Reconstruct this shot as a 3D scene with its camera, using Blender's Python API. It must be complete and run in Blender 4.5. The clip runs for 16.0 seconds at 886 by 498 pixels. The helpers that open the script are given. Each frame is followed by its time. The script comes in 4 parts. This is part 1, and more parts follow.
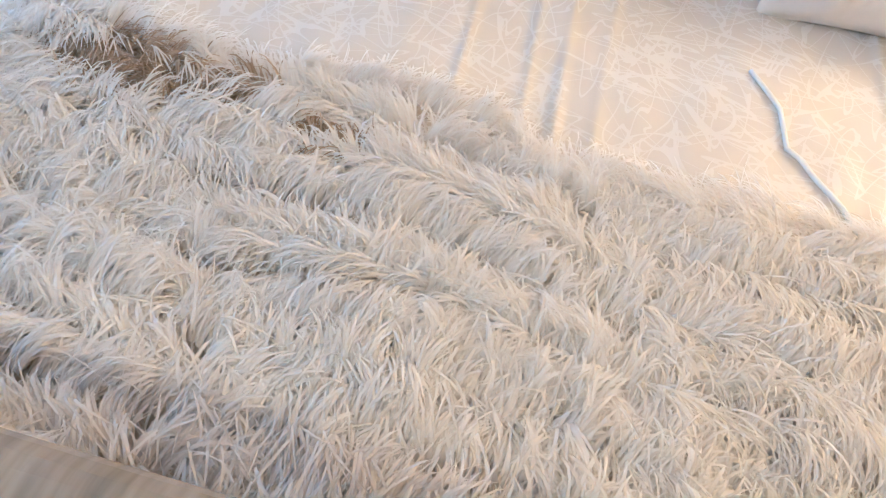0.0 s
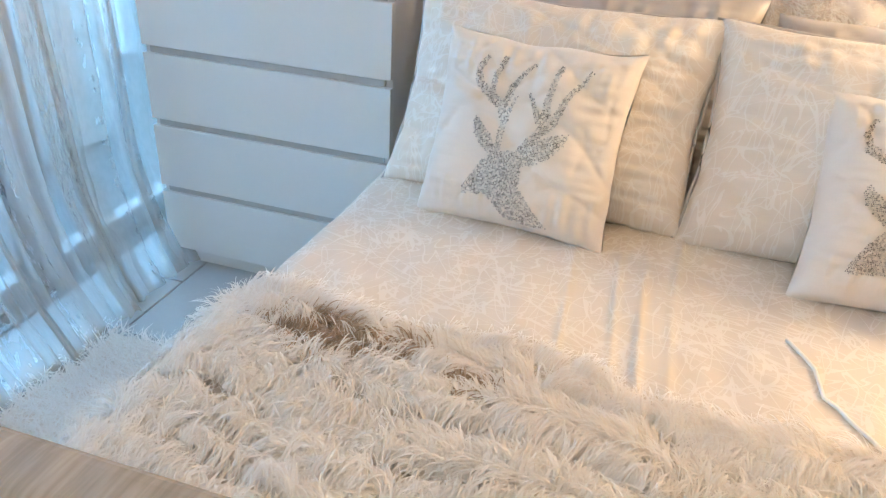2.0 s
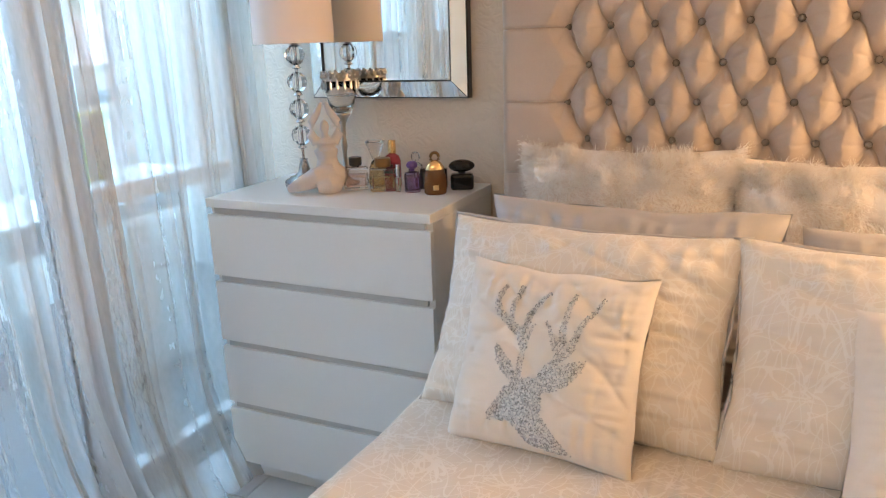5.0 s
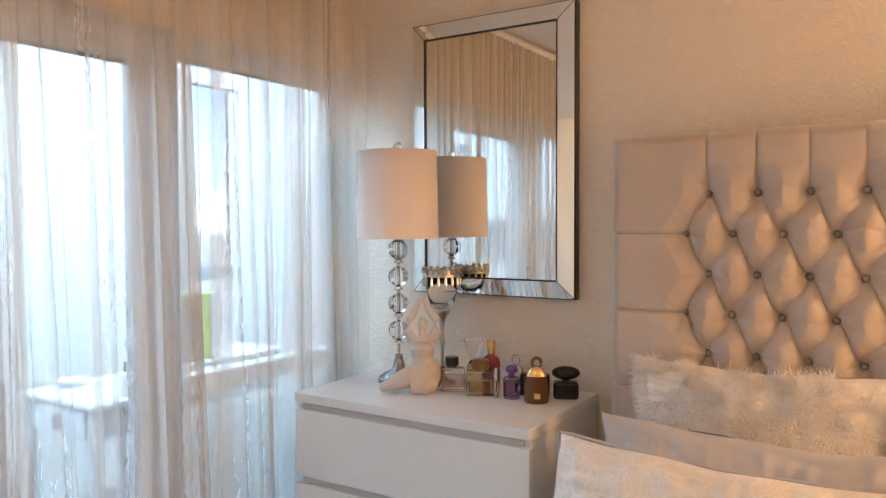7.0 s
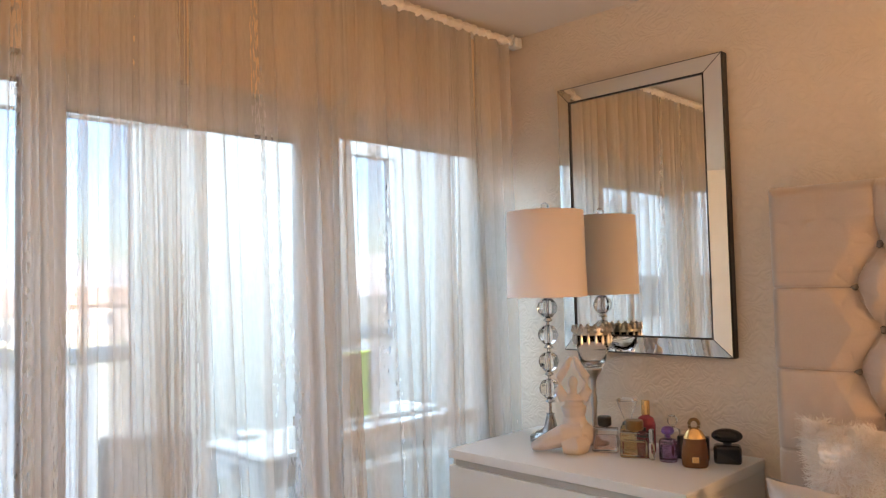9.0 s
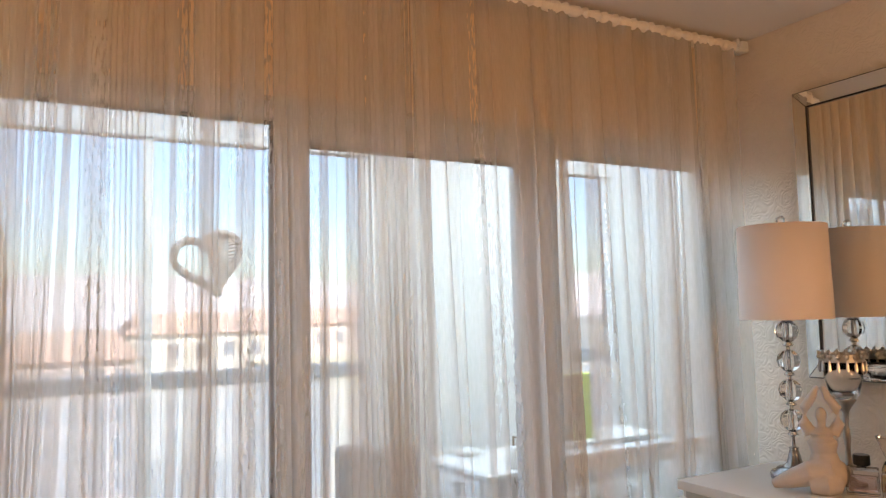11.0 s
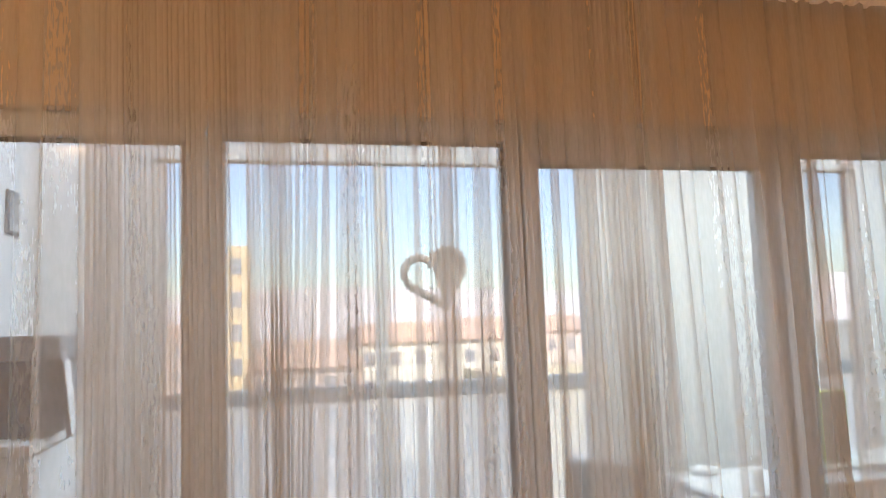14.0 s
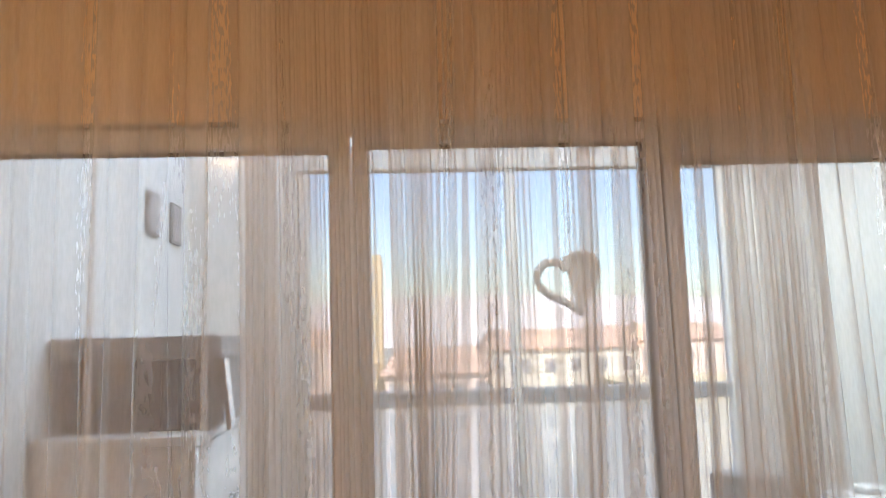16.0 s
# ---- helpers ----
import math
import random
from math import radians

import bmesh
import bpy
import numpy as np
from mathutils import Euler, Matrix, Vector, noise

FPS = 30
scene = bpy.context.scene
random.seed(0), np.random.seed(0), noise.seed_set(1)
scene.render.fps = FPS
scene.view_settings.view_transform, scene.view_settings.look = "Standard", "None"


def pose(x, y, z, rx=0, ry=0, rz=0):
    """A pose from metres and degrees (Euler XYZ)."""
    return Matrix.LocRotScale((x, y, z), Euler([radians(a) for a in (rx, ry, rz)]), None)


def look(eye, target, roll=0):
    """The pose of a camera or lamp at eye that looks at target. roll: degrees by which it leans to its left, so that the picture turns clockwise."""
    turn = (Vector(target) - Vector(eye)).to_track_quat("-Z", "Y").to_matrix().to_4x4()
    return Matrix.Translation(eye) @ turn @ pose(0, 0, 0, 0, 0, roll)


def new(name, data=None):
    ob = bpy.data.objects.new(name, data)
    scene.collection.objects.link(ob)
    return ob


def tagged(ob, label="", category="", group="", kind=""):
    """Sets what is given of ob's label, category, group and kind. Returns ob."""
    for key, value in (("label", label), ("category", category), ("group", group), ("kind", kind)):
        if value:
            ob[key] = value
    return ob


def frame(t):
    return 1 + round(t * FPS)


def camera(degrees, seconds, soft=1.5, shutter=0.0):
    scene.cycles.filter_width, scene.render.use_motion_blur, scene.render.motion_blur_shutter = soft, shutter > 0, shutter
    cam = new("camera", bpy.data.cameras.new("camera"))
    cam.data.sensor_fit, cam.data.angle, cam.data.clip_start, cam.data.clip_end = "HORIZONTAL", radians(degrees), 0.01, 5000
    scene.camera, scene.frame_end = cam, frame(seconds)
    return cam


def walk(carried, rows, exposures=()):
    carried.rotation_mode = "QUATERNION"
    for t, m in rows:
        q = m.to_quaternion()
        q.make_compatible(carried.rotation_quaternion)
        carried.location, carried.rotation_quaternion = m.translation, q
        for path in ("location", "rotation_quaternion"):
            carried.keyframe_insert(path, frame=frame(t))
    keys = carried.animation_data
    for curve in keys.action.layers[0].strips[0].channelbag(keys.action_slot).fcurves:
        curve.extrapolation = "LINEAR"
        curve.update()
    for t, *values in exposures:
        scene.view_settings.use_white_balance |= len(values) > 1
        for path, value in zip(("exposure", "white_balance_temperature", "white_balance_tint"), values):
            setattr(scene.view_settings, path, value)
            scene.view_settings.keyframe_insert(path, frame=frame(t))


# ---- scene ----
cam = camera(62.0, 16.0, soft=1.3)
PATH = [
    (0, (0.738, -2.077, 1.189), (0.572, -0.817, -0.356), 8.9),
    (0.5, (0.687, -2.163, 1.245), (0.537, -0.767, -0.179), 8.5),
    (1, (0.687, -2.263, 1.295), (0.463, -0.712, 0.053), 5.1),
    (1.5, (0.671, -2.33, 1.323), (0.382, -0.669, 0.247), 4.1),
    (2, (0.705, -2.346, 1.34), (0.226, -0.671, 0.359), 3.6),
    (2.5, (0.846, -2.358, 1.38), (0.196, -0.694, 0.48), 2.7),
    (2.8, (0.909, -2.378, 1.391), (0.195, -0.716, 0.539), 1.7),
    (3, (0.964, -2.367, 1.396), (0.201, -0.714, 0.568), 0.8),
    (3.2, (1.0, -2.37, 1.4), (0.21, -0.717, 0.599), 0.2),
    (5.3, (0.794, -2.286, 1.46), (0.014, -0.495, 1.032), -2.3),
    (5.5, (0.711, -2.305, 1.452), (-0.03, -0.48, 1.105), -2.0),
    (6, (0.655, -2.293, 1.486), (-0.154, -0.48, 1.242), -2.3),
    (6.5, (0.729, -2.207, 1.522), (-0.228, -0.459, 1.349), -1.6),
    (7, (0.801, -2.158, 1.517), (-0.272, -0.472, 1.449), -0.2),
    (7.5, (0.828, -2.156, 1.524), (-0.335, -0.528, 1.526), -0.2),
    (8, (0.843, -2.169, 1.519), (-0.396, -0.6, 1.569), -0.6),
    (8.5, (0.844, -2.187, 1.513), (-0.47, -0.681, 1.591), -1.0),
    (9, (0.853, -2.183, 1.519), (-0.548, -0.758, 1.615), -1.3),
    (9.5, (0.854, -2.177, 1.521), (-0.623, -0.834, 1.631), -1.6),
    (10, (0.838, -2.184, 1.515), (-0.742, -0.965, 1.65), -1.3),
    (10.2, (0.834, -2.183, 1.519), (-0.788, -1.021, 1.66), -1.2),
    (12.5, (0.838, -2.231, 1.526), (-1.02, -1.518, 1.724), -2.0),
    (13, (0.837, -2.229, 1.53), (-1.054, -1.609, 1.734), -2.0),
    (13.5, (0.832, -2.242, 1.536), (-1.085, -1.71, 1.742), -1.9),
    (14, (0.829, -2.26, 1.548), (-1.11, -1.81, 1.747), -1.9),
    (14.5, (0.832, -2.264, 1.529), (-1.124, -1.91, 1.75), -1.8),
    (15, (0.834, -2.272, 1.531), (-1.135, -2.005, 1.755), -1.7),
    (15.5, (0.837, -2.277, 1.525), (-1.141, -2.096, 1.758), -1.5),
    (16, (0.84, -2.288, 1.533), (-1.144, -2.18, 1.762), -1.6),
]
EXPOSURES = [(0, 3.98, 4250, -10), (1.5, 4.0, 4650, -11), (2.5, 3.85, 5050, -8), (3, 3.72, 5350, -5), (5.5, 3.70, 5750, -2), (7, 3.62, 6200, 3), (9, 3.45, 6900, 7), (10, 3.30, 7100, 9), (12.5, 2.90, 7700, 11), (16, 2.84, 7750, 12)]
walk(cam, [(t, look(eye, target, roll)) for t, eye, target, roll in PATH], EXPOSURES)

# ---- world, sun, lamps ----
world = bpy.data.worlds.new("sky")
scene.world = world
world.use_nodes = True
_n = world.node_tree.nodes
_sky = _n.new("ShaderNodeTexSky")
_sky.sky_type, _sky.sun_disc = "NISHITA", False
_sky.dust_density, _sky.air_density = 1.2, 1.0
_sky.sun_elevation, _sky.sun_rotation = radians(42), radians(70)
_n["Background"].inputs[1].default_value = 0.15
world.node_tree.links.new(_sky.outputs[0], _n["Background"].inputs[0])

sun = new("sun", bpy.data.lights.new("sun", "SUN"))
sun.data.energy, sun.data.angle, sun.data.color = 4.0, radians(0.5), (1, 0.94, 0.85)
sun.matrix_world = look((20, 7, 20), (0, 0, 0))


def lamp_light(name, place, watts, radius, colour):
    ob = new(name, bpy.data.lights.new(name, "POINT"))
    ob.data.energy, ob.data.shadow_soft_size, ob.data.color = watts, radius, colour
    ob.location = place
    return ob


def sky_fill_lamp(name, place, size_x, size_y, watts, colour):
    """An added area lamp facing down, standing in for sky light."""
    ob = new(name, bpy.data.lights.new(name, "AREA"))
    ob.data.shape, ob.data.size, ob.data.size_y = "RECTANGLE", size_x, size_y
    ob.data.energy, ob.data.color = watts, colour
    ob.location = place
    return ob


# Unseen lamp added under the roof to brighten the balcony.
sky_fill_lamp("added_balcony_fill", (-1.95, -0.45, 2.555), 1.4, 3.9, 6.2, (0.74, 0.95, 1.0))
lamp_light("ceiling_lamp_light", (0.50, -3.1, 2.425), 3.5, 0.05, (1, 0.69, 0.42))
lamp_light("bedside_lamp_light", (2.15, -0.50, 1.46), 6.4, 0.20, (1, 0.56, 0.27))


# ---- materials ----
def mat(name, colour, rough=0.6, metal=0.0, vary=0.12, scale=6.0, fine=80.0, bump=0.15, spec=0.5, stretch=(1, 1, 1), sheen=0.0, trans=0.0, island=False):
    """A painted, woven or metal surface with variation at two scales and a fine relief."""
    m = bpy.data.materials.new(name)
    m.use_nodes = True
    t = m.node_tree
    b = t.nodes["Principled BSDF"]
    b.inputs["Roughness"].default_value, b.inputs["Metallic"].default_value = rough, metal
    b.inputs["Specular IOR Level"].default_value = spec
    b.inputs["Sheen Weight"].default_value = sheen
    b.inputs["Transmission Weight"].default_value = trans
    co = t.nodes.new("ShaderNodeTexCoord")
    mp = t.nodes.new("ShaderNodeMapping")
    mp.inputs["Scale"].default_value = stretch
    t.links.new(co.outputs["Object"], mp.inputs[0])
    big, small = t.nodes.new("ShaderNodeTexNoise"), t.nodes.new("ShaderNodeTexNoise")
    big.inputs["Scale"].default_value, small.inputs["Scale"].default_value = scale, fine
    big.inputs["Detail"].default_value = small.inputs["Detail"].default_value = 4
    t.links.new(mp.outputs[0], big.inputs["Vector"])
    t.links.new(mp.outputs[0], small.inputs["Vector"])
    add = t.nodes.new("ShaderNodeMath")
    add.operation = "ADD"
    t.links.new(big.outputs[0], add.inputs[0])
    t.links.new(small.outputs[0], add.inputs[1])
    half = t.nodes.new("ShaderNodeMath")
    half.operation = "MULTIPLY"
    half.inputs[1].default_value = 0.5
    t.links.new(add.outputs[0], half.inputs[0])
    fac = half.outputs[0]
    if island:
        geo = t.nodes.new("ShaderNodeNewGeometry")
        fac = geo.outputs["Random Per Island"]
    ramp = t.nodes.new("ShaderNodeMix")
    ramp.data_type = "RGBA"
    ramp.inputs[6].default_value = (*[max(0, c * (1 - vary)) for c in colour], 1)
    ramp.inputs[7].default_value = (*[min(1, c * (1 + vary)) for c in colour], 1)
    t.links.new(fac, ramp.inputs[0])
    t.links.new(ramp.outputs[2], b.inputs["Base Color"])
    if bump:
        bp = t.nodes.new("ShaderNodeBump")
        bp.inputs["Strength"].default_value, bp.inputs["Distance"].default_value = bump, 0.004
        t.links.new(half.outputs[0], bp.inputs["Height"])
        t.links.new(bp.outputs[0], b.inputs["Normal"])
    return m


def wallpaper_material():
    """Cream paper with an embossed curling vine relief."""
    m = mat("embossed_wallpaper", (0.70, 0.59, 0.48), 0.45, vary=0.06, scale=2, fine=60, bump=0)
    t = m.node_tree
    co = t.nodes.new("ShaderNodeTexCoord")
    no = t.nodes.new("ShaderNodeTexNoise")
    no.inputs["Scale"].default_value, no.inputs["Detail"].default_value, no.inputs["Distortion"].default_value = 17, 1, 1.4
    t.links.new(co.outputs["Object"], no.inputs["Vector"])
    w = t.nodes.new("ShaderNodeMath")
    w.operation = "MULTIPLY"
    w.inputs[1].default_value = 34
    t.links.new(no.outputs[0], w.inputs[0])
    s = t.nodes.new("ShaderNodeMath")
    s.operation = "SINE"
    t.links.new(w.outputs[0], s.inputs[0])
    bp = t.nodes.new("ShaderNodeBump")
    bp.inputs["Strength"].default_value, bp.inputs["Distance"].default_value = 0.22, 0.005
    t.links.new(s.outputs[0], bp.inputs["Height"])
    t.links.new(bp.outputs[0], t.nodes["Principled BSDF"].inputs["Normal"])
    return m


def branch_cloth_material(name, base, line):
    """Soft cloth with a printed tangle of fine shiny twigs."""
    m = mat(name, base, 0.55, vary=0.05, scale=5, fine=300, bump=0.12, sheen=0.3)
    t = m.node_tree
    b = t.nodes["Principled BSDF"]
    co = t.nodes.new("ShaderNodeTexCoord")
    sep, com = t.nodes.new("ShaderNodeSeparateXYZ"), t.nodes.new("ShaderNodeCombineXYZ")
    fold = t.nodes.new("ShaderNodeMath")
    fold.operation = "ADD"
    t.links.new(co.outputs["Object"], sep.inputs[0])
    t.links.new(sep.outputs[1], fold.inputs[0])
    t.links.new(sep.outputs[2], fold.inputs[1])
    t.links.new(sep.outputs[0], com.inputs[0])
    t.links.new(fold.outputs[0], com.inputs[1])
    total = None
    for k, ang in enumerate((20, -24, 62, -66, 5, 100)):
        mp = t.nodes.new("ShaderNodeMapping")
        spin = t.nodes.new("ShaderNodeMapping")
        spin.inputs["Rotation"].default_value = (0, 0, radians(ang))
        mp.inputs["Scale"].default_value = (11.0, 2.2, 1.0)
        mp.inputs["Location"].default_value = (k * 3.1, k * 1.7, k * 2.3)
        t.links.new(com.outputs[0], spin.inputs[0])
        t.links.new(spin.outputs[0], mp.inputs[0])
        no = t.nodes.new("ShaderNodeTexNoise")
        no.inputs["Scale"].default_value, no.inputs["Detail"].default_value = 2.4, 1.0
        t.links.new(mp.outputs[0], no.inputs["Vector"])
        sub = t.nodes.new("ShaderNodeMath")
        sub.operation = "COMPARE"
        sub.inputs[1].default_value, sub.inputs[2].default_value = 0.56, 0.010
        t.links.new(no.outputs[0], sub.inputs[0])
        if total is None:
            total = sub.outputs[0]
        else:
            mx = t.nodes.new("ShaderNodeMath")
            mx.operation = "MAXIMUM"
            t.links.new(total, mx.inputs[0])
            t.links.new(sub.outputs[0], mx.inputs[1])
            total = mx.outputs[0]
    mix = t.nodes.new("ShaderNodeMix")
    mix.data_type = "RGBA"
    src = b.inputs["Base Color"].links[0].from_socket
    t.links.new(src, mix.inputs[6])
    mix.inputs[7].default_value = (*line, 1)
    t.links.new(total, mix.inputs[0])
    t.links.new(mix.outputs[2], b.inputs["Base Color"])
    rg = t.nodes.new("ShaderNodeMapRange")
    rg.inputs[3].default_value, rg.inputs[4].default_value = 0.6, 0.3
    t.links.new(total, rg.inputs[0])
    t.links.new(rg.outputs[0], b.inputs["Roughness"])
    return m


def sheer_material():
    """Gauze: mostly see-through, the rest glowing cloth, with slow bands, faint threads and a crinkled weave."""
    m = bpy.data.materials.new("sheer_voile")
    m.use_nodes = True
    t = m.node_tree
    t.nodes.remove(t.nodes["Principled BSDF"])
    out = t.nodes["Material Output"]
    co = t.nodes.new("ShaderNodeTexCoord")

    def grain(su, sv, detail, lo, hi, a, c):
        """Noise along (su) and down (sv) the cloth, its values lo to hi stretched to a to c."""
        mp = t.nodes.new("ShaderNodeMapping")
        mp.inputs["Scale"].default_value = (su, sv, 1.0)
        t.links.new(co.outputs["UV"], mp.inputs[0])
        no = t.nodes.new("ShaderNodeTexNoise")
        no.inputs["Scale"].default_value, no.inputs["Detail"].default_value = 1.0, detail
        t.links.new(mp.outputs[0], no.inputs["Vector"])
        r = t.nodes.new("ShaderNodeMapRange")
        for k, q in enumerate((lo, hi, a, c)):
            r.inputs[k + 1].default_value = q
        t.links.new(no.outputs[0], r.inputs[0])
        return r.outputs[0]

    def times(p, q):
        n = t.nodes.new("ShaderNodeMath")
        n.operation = "MULTIPLY"
        t.links.new(p, n.inputs[0])
        t.links.new(q, n.inputs[1])
        return n.outputs[0]

    cover = times(grain(5, 0.4, 1, 0.35, 0.65, *SHEER), grain(90, 1.0, 1, 0.3, 0.7, 0.97, 1.03))
    cover = times(cover, grain(260, 30, 1, 0.36, 0.64, 0.97, 1.03))
    tr, tl, df = (t.nodes.new("ShaderNodeBsdf" + k) for k in ("Transparent", "Translucent", "Diffuse"))
    tl.inputs[0].default_value, df.inputs[0].default_value = (0.74, 0.71, 0.68, 1), (0.78, 0.74, 0.70, 1)
    cloth, mix = t.nodes.new("ShaderNodeMixShader"), t.nodes.new("ShaderNodeMixShader")
    cloth.inputs[0].default_value = 0.58
    t.links.new(tl.outputs[0], cloth.inputs[1])
    t.links.new(df.outputs[0], cloth.inputs[2])
    t.links.new(cover, mix.inputs[0])
    t.links.new(tr.outputs[0], mix.inputs[1])
    t.links.new(cloth.outputs[0], mix.inputs[2])
    t.links.new(mix.outputs[0], out.inputs[0])
    return m


def pane_material(name, gloss=0.06, tint=(1, 1, 1), frost=0.0):
    """Thin window glass; frost adds a milky part."""
    m = bpy.data.materials.new(name)
    m.use_nodes = True
    t = m.node_tree
    t.nodes.remove(t.nodes["Principled BSDF"])
    out = t.nodes["Material Output"]
    tr, gl = t.nodes.new("ShaderNodeBsdfTransparent"), t.nodes.new("ShaderNodeBsdfGlossy")
    tr.inputs[0].default_value = (*tint, 1)
    gl.inputs["Roughness"].default_value = 0.12
    mix = t.nodes.new("ShaderNodeMixShader")
    mix.inputs[0].default_value = gloss
    t.links.new(tr.outputs[0], mix.inputs[1])
    t.links.new(gl.outputs[0], mix.inputs[2])
    last = mix
    if frost:
        tl = t.nodes.new("ShaderNodeBsdfTranslucent")
        tl.inputs[0].default_value = (0.85, 0.9, 0.95, 1)
        last = t.nodes.new("ShaderNodeMixShader")
        last.inputs[0].default_value = frost
        t.links.new(mix.outputs[0], last.inputs[1])
        t.links.new(tl.outputs[0], last.inputs[2])
    t.links.new(last.outputs[0], out.inputs[0])
    return m


def glass_material(name, colour, rough=0.02):
    m = bpy.data.materials.new(name)
    m.use_nodes = True
    b = m.node_tree.nodes["Principled BSDF"]
    b.inputs["Base Color"].default_value = (*colour, 1)
    b.inputs["Roughness"].default_value, b.inputs["Transmission Weight"].default_value = rough, 1.0
    b.inputs["IOR"].default_value = 1.45
    return m


def mirror_material():
    m = bpy.data.materials.new("silvered_mirror")
    m.use_nodes = True
    b = m.node_tree.nodes["Principled BSDF"]
    b.inputs["Base Color"].default_value = (0.86, 0.88, 0.86, 1)
    b.inputs["Metallic"].default_value, b.inputs["Roughness"].default_value = 1.0, 0.015
    return m


def fur_material(name, root, tip):
    """Long soft pile, each strand with a shade of its own, a little light passing through."""
    m = bpy.data.materials.new(name)
    m.use_nodes = True
    t = m.node_tree
    t.nodes.remove(t.nodes["Principled BSDF"])
    geo = t.nodes.new("ShaderNodeNewGeometry")
    mix = t.nodes.new("ShaderNodeMix")
    mix.data_type = "RGBA"
    mix.inputs[6].default_value, mix.inputs[7].default_value = (*root, 1), (*tip, 1)
    t.links.new(geo.outputs["Random Per Island"], mix.inputs[0])
    df, tl, sh = t.nodes.new("ShaderNodeBsdfDiffuse"), t.nodes.new("ShaderNodeBsdfTranslucent"), t.nodes.new("ShaderNodeMixShader")
    sh.inputs[0].default_value = 0.5
    t.links.new(mix.outputs[2], df.inputs[0])
    t.links.new(mix.outputs[2], tl.inputs[0])
    t.links.new(df.outputs[0], sh.inputs[1])
    t.links.new(tl.outputs[0], sh.inputs[2])
    t.links.new(sh.outputs[0], t.nodes["Material Output"].inputs[0])
    return m


SHEER = (0.30, 0.40)
WALL = wallpaper_material()
PLASTER = mat("white_plaster", (0.72, 0.68, 0.63), 0.8, vary=0.04, scale=3, fine=90, bump=0.1)
# Warm lamp light on a white wall, put into a tan colour.
LINTEL = mat("lamp_warmed_wall", (0.57, 0.41, 0.265), 0.7, vary=0.06, scale=3, fine=90, bump=0.1)
BALC_WALL = mat("white_painted_render", (0.70, 0.71, 0.71), 0.7, vary=0.03, scale=3, fine=70, bump=0.15)
CEIL = mat("ceiling_paint", (0.72, 0.68, 0.64), 0.85, vary=0.03, scale=2, fine=120, bump=0.08)
TILE = mat("grey_floor_tile", (0.42, 0.43, 0.44), 0.35, vary=0.1, scale=5, fine=60, bump=0.05)
GROUT = mat("grout", (0.3, 0.3, 0.3), 0.9)
# Strong variation in the colour stands for sunlit patches on the floor.
DECK = mat("sun_blotched_deck", (0.13, 0.14, 0.15), 0.5, vary=0.5, scale=4, fine=60)
FRAME = mat("grey_window_frame", (0.42, 0.41, 0.41), 0.4, vary=0.05, scale=8, fine=200, bump=0.03)
RAILM = mat("blue_grey_metal_paint", (0.30, 0.33, 0.37), 0.45, vary=0.06)
FRAME_W = mat("white_window_frame", (0.75, 0.76, 0.77), 0.4, vary=0.04, scale=8, fine=200, bump=0.03)
GASKET = mat("black_rubber_gasket", (0.02, 0.02, 0.022), 0.6, vary=0.1)
WHITE = mat("white_lacquer", (0.70, 0.70, 0.69), 0.35, vary=0.03, scale=3, fine=140, bump=0.03)
# White carcass greyed: shade of the drawer gaps put into the colour.
SHADOWGAP = mat("gap_shaded_carcass", (0.46, 0.46, 0.455), 0.6, vary=0.05)
VELVET = mat("taupe_velvet", (0.44, 0.355, 0.295), 0.55, vary=0.10, scale=7, fine=220, bump=0.12, sheen=0.5)
BRUSHED = mat("brushed_taupe_velvet", (0.28, 0.235, 0.190), 0.6, vary=0.9, scale=6, fine=22, bump=0.2, sheen=0.15, stretch=(8, 0.8, 0.8))
CLOTH = branch_cloth_material("ivory_twig_print", (0.69, 0.62, 0.545), (0.775, 0.72, 0.66))
PILLOWCLOTH = branch_cloth_material("ivory_pillow_twig_print", (0.74, 0.67, 0.59), (0.80, 0.75, 0.69))
PLAIN = mat("cream_velvet_cloth", (0.76, 0.69, 0.62), 0.6, vary=0.06, scale=6, fine=260, bump=0.12, sheen=0.5)
SATIN = mat("silver_satin", (0.47, 0.44, 0.43), 0.28, vary=0.08, scale=6, fine=200, bump=0.08, sheen=0.2)
SEQUIN = mat("silver_sequin", (0.49, 0.46, 0.43), 0.30, metal=1.0, vary=0.50, bump=0, island=True)
FUR = fur_material("long_ivory_fur", (0.92, 0.87, 0.82), (0.99, 0.97, 0.95))
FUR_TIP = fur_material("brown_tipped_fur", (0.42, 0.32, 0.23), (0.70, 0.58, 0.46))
FUR_SHORT = fur_material("short_white_fur", (0.90, 0.86, 0.82), (0.97, 0.95, 0.93))
FURBASE = mat("ivory_fur_backing", (0.82, 0.75, 0.69), 0.95, vary=0.2, scale=14, fine=90, bump=0.5)
# Beige backing, darker than FURBASE: shade between the strands is in its colour.
THROWBASE = mat("shaded_beige_backing", (0.76, 0.68, 0.60), 0.95, vary=0.25, scale=14, fine=90, bump=0.5)
SHEERM = sheer_material()
PANE = pane_material("window_glass", 0.025)
# Grey tint added to the outer panes to dim the bright view behind.
TINTED = pane_material("sky_dimming_glass", 0.03, (0.46, 0.50, 0.55))
FROST = pane_material("frosted_balustrade_glass", 0.04, (0.36, 0.40, 0.45), 0.28)
MIRROR = mirror_material()
BLACK = mat("black_edge_trim", (0.015, 0.015, 0.016), 0.35, vary=0.1, bump=0.02)
CHROME = mat("brushed_chrome", (0.62, 0.62, 0.63), 0.16, metal=1.0, vary=0.08, bump=0.02)
